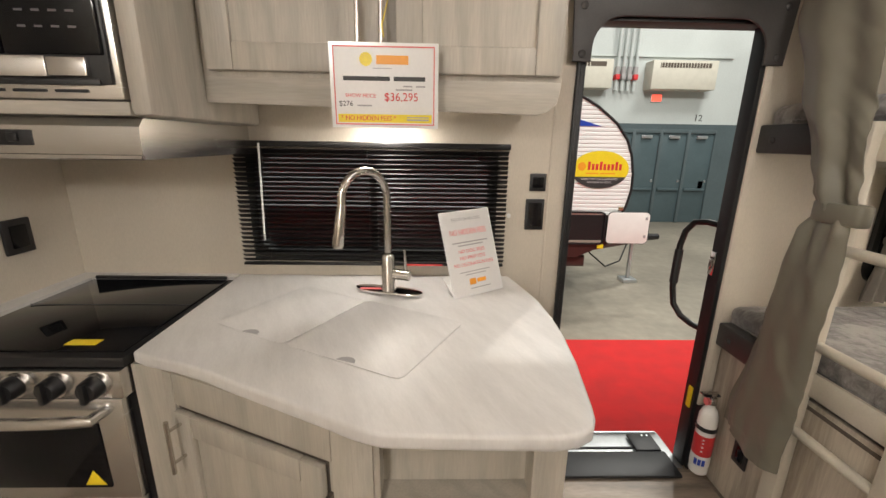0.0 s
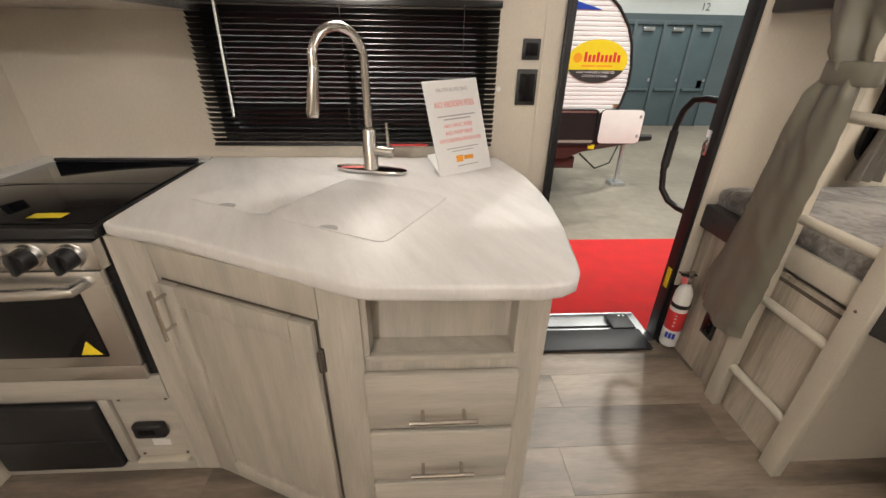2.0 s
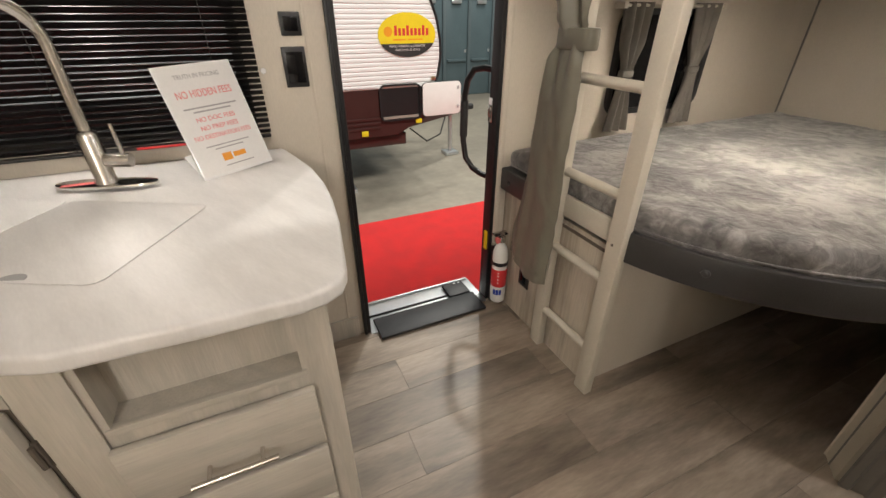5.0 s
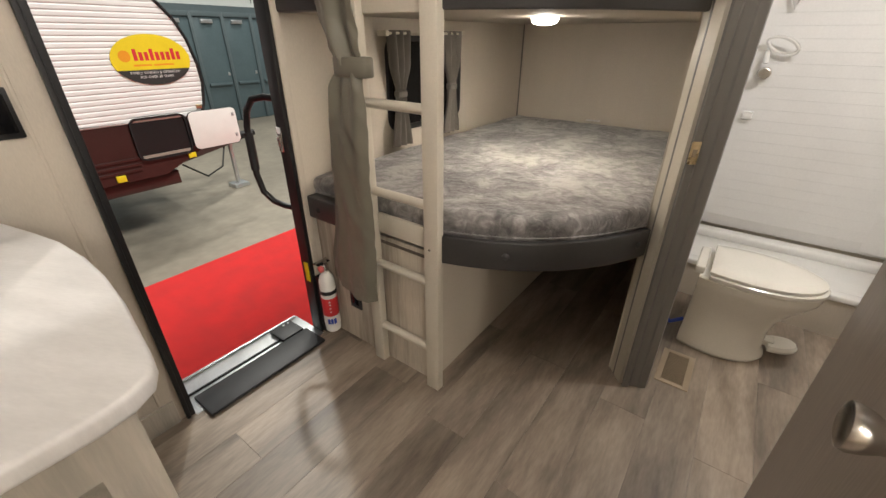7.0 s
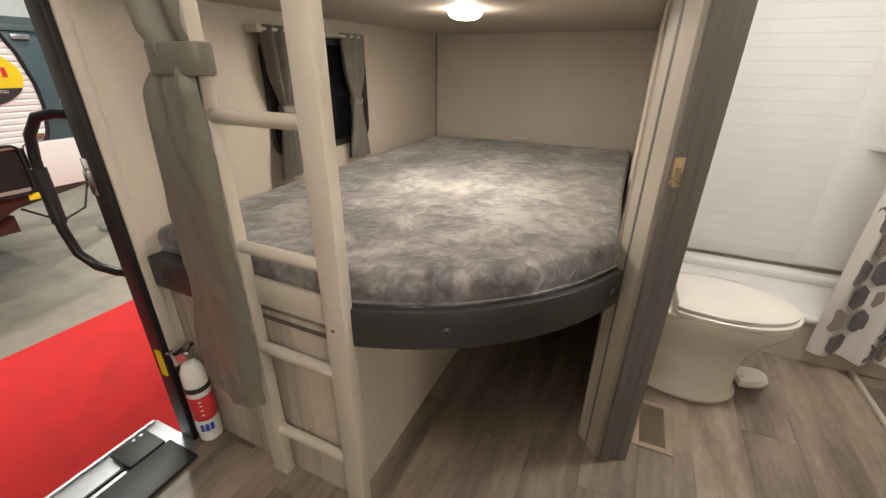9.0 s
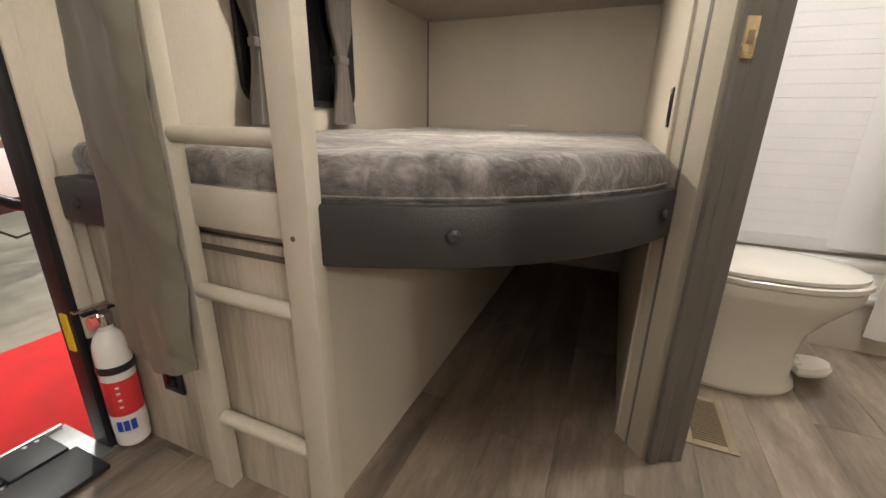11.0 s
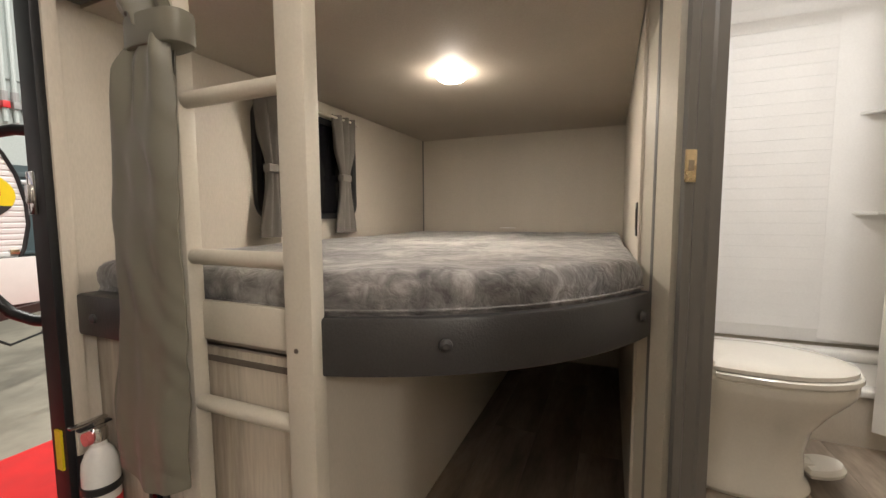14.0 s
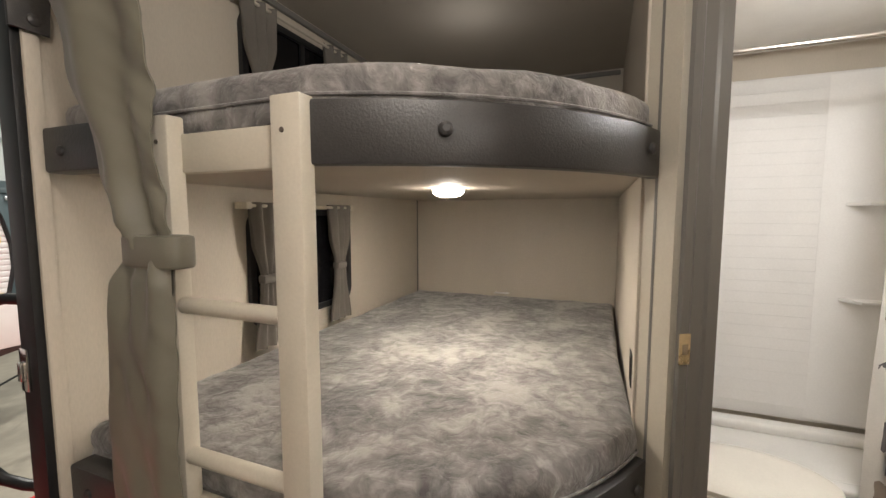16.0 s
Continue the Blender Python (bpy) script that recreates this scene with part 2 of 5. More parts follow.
M["glass"] = glass_material()
M["blackglass"].node_tree.nodes["Principled BSDF"].inputs["IOR"].default_value = 1.33

# ---- builders ----


def bm_box(x0, x1, y0, y1, z0, z1, bevel=0.0, segs=2):
    bm = bmesh.new()
    bmesh.ops.create_cube(bm, size=1.0, matrix=Matrix.Translation(((x0 + x1) / 2, (y0 + y1) / 2, (z0 + z1) / 2)) @ Matrix.Diagonal((abs(x1 - x0), abs(y1 - y0), abs(z1 - z0), 1)))
    if bevel:
        bmesh.ops.bevel(bm, geom=bm.edges[:], offset=bevel, segments=segs, profile=0.5, affect="EDGES")
    return bm


def bm_join(*items):
    out = bmesh.new()
    for b in items:
        me = bpy.data.meshes.new("tmp")
        b.to_mesh(me)
        out.from_mesh(me)
        bpy.data.meshes.remove(me)
        b.free()
    return out


def bm_prism(outline, z0, z1, bevel=0.0, segs=2):
    """An upright prism over a plan outline."""
    bm = bmesh.new()
    low = [bm.verts.new((x, y, z0)) for x, y in outline]
    top = [bm.verts.new((x, y, z1)) for x, y in outline]
    n = len(outline)
    caps = [bm.faces.new(low[::-1]), bm.faces.new(top)]
    for i in range(n):
        bm.faces.new((low[i], low[(i + 1) % n], top[(i + 1) % n], top[i]))
    bmesh.ops.recalc_face_normals(bm, faces=bm.faces[:])
    if bevel:
        rim = [e for f in caps for e in f.edges]
        bmesh.ops.bevel(bm, geom=rim, offset=bevel, segments=segs, profile=0.5, affect="EDGES")
    return bm


def bm_side_prism(outline, y0, y1, bevel=0.0):
    """A prism over an outline in x and z, reaching from y0 to y1."""
    bm = bm_prism([(x, -z) for x, z in outline], y0, y1, bevel)
    bm.transform(pose(0, 0, 0, -90) @ Matrix.Identity(4))
    return bm


def bm_tube(points, radius, sides=12, closed=False):
    bm = bmesh.new()
    pts = [Vector(p) for p in points]
    rings, n = [], len(pts)
    ref = None
    for i, p in enumerate(pts):
        a = pts[(i - 1) % n] if (i or closed) else p
        b = pts[(i + 1) % n] if (i < n - 1 or closed) else p
        d = (b - a).normalized()
        if ref is None:
            ref = d.orthogonal().normalized()
        ref = (ref - d * ref.dot(d)).normalized()
        side = d.cross(ref)
        r = radius[i] if isinstance(radius, (list, tuple)) else radius
        rings.append([bm.verts.new(p + r * (math.cos(k * math.tau / sides) * ref + math.sin(k * math.tau / sides) * side)) for k in range(sides)])
    for i in range(n if closed else n - 1):
        for k in range(sides):
            bm.faces.new((rings[i][k], rings[i][(k + 1) % sides], rings[(i + 1) % n][(k + 1) % sides], rings[(i + 1) % n][k]))
    if not closed:
        bm.faces.new(rings[0][::-1])
        bm.faces.new(rings[-1])
    bmesh.ops.recalc_face_normals(bm, faces=bm.faces[:])
    return bm


def bm_turned(profile, sides=24):
    """A turned shape round the z axis: rows of radius and height."""
    bm = bmesh.new()
    rings = [[bm.verts.new((max(r, 1e-4) * math.cos(k * math.tau / sides), max(r, 1e-4) * math.sin(k * math.tau / sides), z)) for k in range(sides)] for r, z in profile]
    for a, b in zip(rings, rings[1:]):
        for k in range(sides):
            bm.faces.new((a[k], a[(k + 1) % sides], b[(k + 1) % sides], b[k]))
    bm.faces.new(rings[0][::-1])
    bm.faces.new(rings[-1])
    bmesh.ops.recalc_face_normals(bm, faces=bm.faces[:])
    return bm


def bm_rounded_ring(x0, x1, z0, z1, r, w, y0, y1, n=8):
    """A flat frame with rounded corners, in x and z, between two depths."""
    outer = rounded(x0, x1, z0, z1, r, n)
    inner = rounded(x0 + w, x1 - w, z0 + w, z1 - w, max(0.005, r - w), n)
    bm = bmesh.new()
    rows = [[bm.verts.new((x, y, z)) for x, z in o] for y, o in ((y0, outer), (y0, inner), (y1, inner), (y1, outer))]
    m = len(outer)
    for a, b in ((0, 1), (1, 2), (2, 3), (3, 0)):
        for k in range(m):
            bm.faces.new((rows[a][k], rows[a][(k + 1) % m], rows[b][(k + 1) % m], rows[b][k]))
    bmesh.ops.recalc_face_normals(bm, faces=bm.faces[:])
    return bm


def rounded(x0, x1, z0, z1, r, n=8):
    pts = []
    for cx, cz, a in ((x1 - r, z1 - r, 0), (x0 + r, z1 - r, 90), (x0 + r, z0 + r, 180), (x1 - r, z0 + r, 270)):
        for k in range(n + 1):
            t = radians(a + 90 * k / n)
            pts.append((cx + r * math.cos(t), cz + r * math.sin(t)))
    return pts


def mesh_of(name, bm, mat, smooth=True):
    me = bpy.data.meshes.new(name)
    bm.to_mesh(me)
    bm.free()
    me.materials.append(mat)
    if smooth:
        me.shade_smooth()
        me.set_sharp_from_angle(angle=radians(32))
    return me


def part(name, bm, mat, parent, label=""):
    ob = new(name, mesh_of(name, bm, mat))
    ob.parent = parent
    if label:
        tagged(ob, label)
    return ob


def thing(name, label, category, at=(0, 0, 0), group="", kind=""):
    """An empty at the base of a thing; its parts are built in the place's own coordinates less that base."""
    ob = new(name)
    ob.empty_display_size = 0.05
    ob.location = at
    return tagged(ob, label, category, group, kind)


def lone(name, bm, mat, label, category, group="", kind=""):
    return tagged(new(name, mesh_of(name, bm, mat)), label, category, group, kind)


def words(name, text, size, mat, parent, m, spread=1.0):
    """Raised lettering in the built-in font, centred at m, reading along its x axis and facing its z axis."""
    cu = bpy.data.curves.new(name, "FONT")
    cu.body, cu.size, cu.align_x, cu.align_y, cu.extrude = text, size, "CENTER", "CENTER", 0.0004
    cu.resolution_u = 3
    tmp = new("lettering_source", cu)
    me = bpy.data.meshes.new_from_object(tmp.evaluated_get(bpy.context.evaluated_depsgraph_get()))
    bpy.data.objects.remove(tmp)
    bpy.data.curves.remove(cu)
    me.transform(m @ Matrix.Diagonal((spread, 1, 1, 1)))
    me.materials.clear()
    me.materials.append(mat)
    ob = new(name, me)
    ob.parent = parent
    return ob


def bars(name, rows, mat, parent, m):
    """Flat bars in the plane of m: rows of x0, x1, y0, y1."""
    for a, b, c, d in rows:
        bm = bm_box(a, b, c, d, 0, 0.0006)
        bm.transform(m)
        part(name, bm, mat, parent)


def structure(name, bm, mat, label, category):
    return lone(name, bm, mat, label, category, kind="structure")


# ---- the trailer's shell ----
W = 1.52          # inner face of the door wall
LEFT, FAR, SOUTH, TOP = -1.33, 3.25, -1.25, 2.14
LOUNGE = -2.45    # far wall of the lounge side
DX0, DX1, DZ = 0.555, 1.225, 1.87   # entry opening
structure("subfloor", bm_box(LEFT - 0.05, FAR + 0.05, LOUNGE - 0.05, W + 0.06, -0.16, -0.012), M["joint"], "dark trailer floor deck under the vinyl planks", "floor")
structure("ceiling", bm_box(LEFT - 0.05, FAR + 0.05, LOUNGE - 0.05, W + 0.06, TOP, TOP + 0.08), M["ceiling"], "pale cream trailer ceiling board", "ceiling")


def wall_with_holes(name, x0, x1, z0, z1, y0, y1, holes, mat, label):
    """A wall along x, cut into blocks round rectangular holes."""
    blocks, x = [], x0
    for a, b, c, d in sorted(holes):
        if a > x:
            blocks.append(bm_box(x, a, y0, y1, z0, z1))
        if c > z0:
            blocks.append(bm_box(a, b, y0, y1, z0, c))
        if d < z1:
            blocks.append(bm_box(a, b, y0, y1, d, z1))
        x = b
    if x < x1:
        blocks.append(bm_box(x, x1, y0, y1, z0, z1))
    return structure(name, bm_join(*blocks), mat, label, "wall")


BX0, BX1, BZ0, BZ1 = -0.655, 0.285, 0.985, 1.405    # galley window
wall_with_holes("wall_north", LEFT - 0.05, FAR + 0.05, -0.01, TOP, W, W + 0.055, [(BX0, BX1, BZ0, BZ1), (DX0, DX1, -0.01, DZ)], M["wall"], "cream wallboard on the entry side of the trailer")
structure("wall_west", bm_box(LEFT - 0.05, LEFT, LOUNGE, W, -0.01, TOP), M["wall"], "cream wallboard beside the stove", "wall")
structure("wall_east", bm_box(FAR, FAR + 0.05, LOUNGE, W, -0.01, TOP), M["wall"], "cream rear wallboard behind the bunks", "wall")
structure("wall_south", bm_box(1.305, FAR, SOUTH - 0.05, SOUTH, -0.01, TOP), M["wall"], "plain cream wallboard of the far side", "wall")
structure("wall_lounge", bm_box(LEFT, FAR, LOUNGE - 0.05, LOUNGE, -0.01, TOP), M["wall"], "plain cream wallboard behind the lounge", "wall")
structure("wall_bath", bm_box(1.265, 1.305, LOUNGE, -0.275, -0.01, TOP), M["wall"], "plain cream bathroom partition", "wall")
structure("wall_bunk", bm_prism([(1.83, 0.245), (FAR, 0.245), (FAR, 0.165), (1.83, 0.165)], -0.01, TOP), M["wall"], "cream partition between the bunks and the bathroom", "wall")
structure("seam_strip", bm_box(FAR - 0.012, FAR, W - 0.007, W, 0.0, TOP - 0.02, 0.002), M["jamb"], "thin taupe corner strip behind the bunks", "trim")
structure("cove_strip", bm_box(1.3, FAR, W - 0.018, W, TOP - 0.035, TOP - 0.012, 0.004), M["jamb"], "thin taupe strip under the bunk ceiling", "trim")
structure("cove_strip", bm_box(FAR - 0.018, FAR, 0.26, W - 0.02, TOP - 0.035, TOP - 0.012, 0.004), M["jamb"], "thin taupe strip under the rear ceiling", "trim")
structure("baseboard", bm_box(0.365, DX0 - 0.03, W - 0.012, W, 0.0, 0.11, 0.003), M["wood"], "grey wood baseboard beside the entry door", "trim")

structure("wall_batten", bm_box(1.243, 1.255, W - 0.006, W - 0.0005, 0.0, TOP - 0.01, 0.002), M["wall"], "thin cream wall seam batten beside the door", "trim")
structure("wall_batten", bm_box(0.478, 0.486, W - 0.004, W - 0.0005, 0.11, TOP - 0.01, 0.0015), M["wall"], "thin cream wall seam batten by the switches", "trim")

# ---- entry door frame ----
frame_root = thing("door_1", "open trailer doorway in a black metal frame", "doorway", kind="structure")
for x in (DX0, DX1):
    s = 1 if x == DX0 else -1
    part("jamb", bm_box(x, x + s * 0.022, W - 0.014, W + 0.052, -0.02, DZ, 0.003), M["frame"], frame_root, "black metal jamb")
    part("edge_strip", bm_box(x - s * (0.026 if s < 0 else 0.010), x + s * 0.004, W - 0.022, W - 0.003, -0.005, DZ - 0.02, 0.004), M["wall" if s < 0 else "frame"], frame_root)
part("head", bm_box(DX0, DX1, W - 0.01, W + 0.075, DZ - 0.02, DZ, 0.003), M["frame"], frame_root)
arch = [(DX0 - 0.05, DZ + 0.10), (DX0 - 0.035, DZ - 0.155), (DX0 + 0.03, DZ - 0.155)]
arch += [(DX0 + 0.03 + 0.10 * (1 - math.cos(radians(a))), DZ - 0.11 + 0.10 * math.sin(radians(a))) for a in range(0, 91, 15)]
arch += [(DX1 - 0.03 - 0.10 * (1 - math.cos(radians(a))), DZ - 0.11 + 0.10 * math.sin(radians(a))) for a in range(90, -1, -15)]
arch += [(DX1 - 0.03, DZ - 0.155), (DX1 + 0.04, DZ - 0.155), (DX1 + 0.055, DZ + 0.05), (DX1 - 0.02, DZ + 0.12), (DX0 + 0.03, DZ + 0.12)]
header = lone("door_header_pad", bm_side_prism(arch, W - 0.036, W - 0.024, 0.004), M["header"], "padded dark vinyl arch trim over the doorway", "door trim")
for x, z in ((DX0 - 0.005, DZ - 0.13), (DX0 - 0.01, DZ + 0.02), (DX1 + 0.012, DZ - 0.13), (DX1 + 0.018, DZ + 0.03)):
    b = bm_turned([(0.013, 0), (0.012, 0.004), (0.006, 0.007)], 14)
    b.transform(pose(x, W - 0.036, z, 90))
    part("button", b, M["header"], header, "round upholstery button")
sill = thing("door_sill", "bright aluminium entry threshold with a ribbed edge", "threshold", kind="structure")
part("plate", bm_box(DX0 + 0.02, DX1 - 0.02, W - 0.03, W + 0.20, -0.012, 0.004, 0.002), M["alu"], sill)
part("rib", bm_box(DX0 + 0.03, DX1 - 0.16, W + 0.085, W + 0.094, 0.004, 0.012, 0.002), M["frame"], sill)
part("rib", bm_box(DX0 + 0.03, DX1 - 0.03, W + 0.19, W + 0.20, 0.004, 0.014, 0.002), M["alu"], sill)
mat_root = thing("step_cover", "black rubber-edged flap lying over the entry threshold", "door mat")
part("flap", bm_box(0.605, 1.165, 1.425, 1.575, 0.004, 0.020, 0.006), M["rubber"], mat_root)
part("hinge_block", bm_box(1.03, 1.15, 1.575, 1.69, 0.008, 0.026, 0.005), M["rubber"], mat_root)
for x in (1.10, 1.125):
    b = bm_turned([(0.006, 0), (0.005, 0.003)], 10)
    b.transform(pose(x, 1.672, 0.026))
    part("screw", b, M["alu"], mat_root)
# grab bar outside, hung on the far jamb
bar = thing("grab_handle", "black bent steel grab handle on the door jamb", "grab handle")
loop = [(1.215, 1.60, 1.12), (1.185, 1.645, 1.125), (1.16, 1.69, 1.115), (1.145, 1.72, 1.07), (1.14, 1.735, 1.0), (1.138, 1.735, 0.80), (1.145, 1.72, 0.72), (1.165, 1.685, 0.675), (1.19, 1.64, 0.655), (1.215, 1.60, 0.65)]
loop = [(x + 0.03, y - (0.02 if x > 1.2 else 0), z) for x, y, z in loop]
part("tube", bm_tube(loop, 0.0135, 12), M["black"], bar)
part("grip", bm_tube([(1.17, 1.735, 0.98), (1.168, 1.735, 0.82)], 0.018, 14), M["rubber"], bar, "ribbed foam grip")
catch = thing("door_latch", "chrome striker latch on the black door jamb", "latch")
part("plate", bm_box(1.196, 1.203, 1.535, 1.565, 0.92, 1.02, 0.002), M["chrome"], catch)
part("bolt", bm_box(1.188, 1.197, 1.542, 1.558, 0.945, 0.99, 0.003), M["steel"], catch)
lone("reflector_sticker", bm_box(1.198, 1.203, 1.52, 1.545, 0.30, 0.40), M["yellow"], "yellow warning sticker on the door jamb", "sticker")

# ---- galley ----
# worktop with a sweeping front edge
CT = 0.920


def settle(x, y, k=0.983):
    """Plan points of the worktop drawn in towards the room."""
    return (0.044 + (x - 0.044) * k, -0.02 + (y + 0.02) * k)


plan = [(-0.719, W - 0.002), (-0.708, 0.905), (-0.67, 0.886)]
plan += [(-0.59, 0.872), (-0.50, 0.835), (-0.43, 0.797), (-0.28, 0.724), (-0.155, 0.662), (-0.12, 0.643), (-0.085, 0.628), (-0.05, 0.617)]
plan += [(0.13, 0.610), (0.28, 0.607), (0.325, 0.615), (0.358, 0.635), (0.374, 0.667), (0.381, 0.70)]
plan += [(0.408, 0.88), (0.420, 1.02), (0.422, 1.14), (0.412, 1.28), (0.388, 1.40), (0.355, 1.49), (0.345, W - 0.002)]
plan = [p if p[1] > 1.45 or p[0] < -0.6 else settle(*p) for p in plan]
worktop = lone("worktop", bm_prism(plan[::-1], CT - 0.036, CT, 0.009, 3), M["counter"], "pale grey marbled laminate worktop with a curved edge", "worktop")
lone("worktop_side_strip", bm_prism([(LEFT + 0.002, W - 0.002), (LEFT + 0.002, 0.93), (LEFT + 0.06, 0.93), (-1.255, 1.46), (-0.721, 1.47), (-0.721, W - 0.002)], CT - 0.036, CT), M["counter"], "narrow pale laminate strip behind the stove", "worktop")


def sink_cover(outline, name):
    """A flush lid: a thin raised slab with a small half-moon finger hole."""
    return lone(name, bm_prism(outline, CT + 0.0004, CT + 0.0024, 0.0008), M["counter"], "flush laminate lid covering half the sink", "sink cover", group="sink lids")


a, b, c, d = Vector((-0.609, 1.088)), Vector((-0.43, 1.403)), Vector((0.139, 1.094)), Vector((-0.028, 0.787))
a, b, c, d = [Vector(settle(*p)) for p in (a, b, c, d)]
mt, mb = b.lerp(c, 0.44), a.lerp(d, 0.44)
for q, nm in (((a, b, mt, mb), "sink_cover"), ((mb, mt, c, d), "sink_cover")):
    cen = sum(q, Vector((0, 0))) / 4
    pts = []
    for i in range(4):
        p0, p1, p2 = q[i - 1], q[i], q[(i + 1) % 4]
        r = 0.022
        pts += [tuple(p1 + (p0 - p1).normalized() * r), tuple(p1 + ((p0 - p1).normalized() + (p2 - p1).normalized()) * r * 0.3), tuple(p1 + (p2 - p1).normalized() * r)]
    pts = [tuple(cen + (Vector(p) - cen) * 0.992) for p in pts]
    sink_cover(pts[::-1], nm)
for x, y in (settle(-0.47, 1.018), settle(-0.172, 0.868)):
    half = [(x + 0.026 * math.cos(radians(t)), y + 0.022 * math.sin(radians(t))) for t in range(-20, 151, 10)]
    lone("finger_hole", bm_prism(half, CT + 0.0022, CT + 0.0030), M["greyink"], "half-moon finger hole in the sink lid", "finger hole", group="finger holes")

# base cabinet
FZ = 0.666


def shaker(parent, name, m, w, h, mat, rail=0.06, t=0.02):
    """A framed door or drawer front: stiles, rails and a sunk panel, in the plane of m."""
    root = new(name)
    root.parent = parent
    for nm, q in (("stile", (0, rail, 0, h)), ("stile", (w - rail, w, 0, h)), ("rail", (rail, w - rail, 0, rail)), ("rail", (rail, w - rail, h - rail, h))):
        bb = bm_box(q[0], q[1], -t, 0, q[2], q[3], 0.0045)
        bb.transform(m)
        part(nm, bb, mat, root)
    bb = bm_box(rail - 0.002, w - rail + 0.002, -t + 0.013, -0.002, rail - 0.002, h - rail + 0.002)
    bb.transform(m)
    part("panel", bb, mat, root)
    return root


def pull(parent, m, length, upright=False):
    """A bar pull on two posts, in the plane of m, facing its -y."""
    ends = (-length / 2, length / 2)
    axis = (lambda s: (0, -0.034, s)) if upright else (lambda s: (s, -0.034, 0))
    bb = bm_tube([axis(ends[0]), axis(ends[1])], 0.0055, 12)
    for s in (ends[0] * 0.62, ends[1] * 0.62):
        p = axis(s)
        bb = bm_join(bb, bm_tube([p, (p[0], 0.0, p[2])], 0.0045, 10))
    bb.transform(m)
    return part("handle", bb, M["nickel"], parent, "satin nickel bar handle")


base = thing("base_cabinet", "greywashed wood corner base cabinet with drawers", "cabinet")
shell = [(-0.72, 0.905), (-0.64, 0.902), (-0.105, FZ), (0.325, FZ), (0.345, 1.0), (0.33, W - 0.004), (-0.72, W - 0.004)]
part("body", bm_prism(shell[::-1], 0.0, 0.70, 0.0), M["wood"], base)
inner = [(-0.72, 0.905), (-0.64, 0.902), (-0.105, FZ), (-0.062, FZ), (-0.062, FZ + 0.06), (0.256, FZ + 0.06), (0.256, FZ), (0.325, FZ), (0.345, 1.0), (0.33, W - 0.004), (-0.72, W - 0.004)]
part("upper_body", bm_prism(inner[::-1], 0.70, CT - 0.037), M["wood"], base, "body with a shallow open niche under the worktop")
part("niche_rail", bm_box(-0.0618, 0.2558, FZ, FZ + 0.02, 0.845, CT - 0.038, 0.002), M["woodx"], base)
part("niche_lip", bm_box(-0.072, 0.266, FZ - 0.004, FZ + 0.012, 0.684, 0.7005, 0.002), M["woodx"], base)
part("trim_post", bm_box(-0.118, -0.075, FZ - 0.006, FZ - 0.001, 0.02, CT - 0.04, 0.002), M["wood"], base)
# Dark strips on the body, painting the shade between drawer fronts.
for z0, z1 in ((0.473, 0.487), (0.279, 0.291)):
    part("drawer_gap", bm_box(-0.070, 0.264, FZ - 0.0015, FZ - 0.0003, z0, z1), M["joint"], base)
for z0, z1 in ((0.488, 0.660), (0.292, 0.472), (0.096, 0.278)):
    dr = part("drawer_front", bm_box(-0.078, 0.272, FZ - 0.022, FZ - 0.002, z0, z1, 0.006), M["woodx"], base)
    pull(dr, pose(0.10, FZ - 0.022, (z0 + z1) / 2 - 0.027), 0.156)
ang = math.degrees(math.atan2(FZ - 0.902, -0.105 + 0.64))
face = pose(-0.64, 0.902, 0, 0, 0, ang)
for nm, q in (("stile", (0.002, 0.034, 0.01, 0.872)), ("stile", (0.520, 0.572, 0.01, 0.872)), ("top_rail", (0.036, 0.518, 0.782, 0.872))):
    ff = bm_box(q[0], q[1], -0.006, 0.001, q[2], q[3], 0.002)
    ff.transform(face)
    part(nm, ff, M["wood"], base)
# Thin dark sheet behind the door: its colour gives the gap its shadow.
gap = bm_box(0.042, 0.509, -0.0012, 0.0005, 0.045, 0.779)
gap.transform(face)
part("door_reveal", gap, M["joint"], base)
door = shaker(base, "door", face @ pose(0.045, -0.002, 0.05), 0.46, 0.725, M["wood"])
pull(door, face @ pose(0.07, -0.022, 0.70), 0.15, True)
hg = bm_join(bm_box(0.507, 0.519, -0.010, 0.0, 0.635, 0.70, 0.002), bm_tube([(0.511, -0.013, 0.64), (0.511, -0.013, 0.695)], 0.005, 8))
hg.transform(face)
part("hinge", hg, M["joint"], door, "dark bronze hinge")
# unit below the stove
low = thing("stove_base_cabinet", "greywashed wood cabinet below the stove", "cabinet")
part("body", bm_box(LEFT + 0.002, -0.722, 0.92, W - 0.004, 0.0, 0.43), M["woodx"], low)
part("top_rail", bm_box(LEFT + 0.002, -0.722, 0.903, 0.92, 0.335, 0.43, 0.003), M["woodx"], low)
part("bottom_rail", bm_box(LEFT + 0.002, -0.722, 0.903, 0.92, 0.0, 0.045, 0.003), M["woodx"], low)
part("stile", bm_box(-0.935, -0.905, 0.903, 0.92, 0.045, 0.335, 0.003), M["wood"], low)
part("ledge", bm_box(-0.90, -0.74, 0.896, 0.92, 0.045, 0.055, 0.002), M["cream"], low)
for x, z in ((-0.885, 0.318), (-0.745, 0.318), (-0.885, 0.066), (-0.745, 0.066)):
    sc_ = bm_turned([(0.005, 0), (0.004, 0.003)], 10)
    sc_.transform(pose(x, 0.9195, z, 90))
    part("screw", sc_, M["joint"], low)
furnace = thing("furnace_cover", "black metal furnace cover low in the cabinet", "furnace cover")
part("panel", bm_box(LEFT + 0.02, -0.94, 0.885, 0.917, 0.035, 0.325, 0.014, 3), M["black"], furnace)
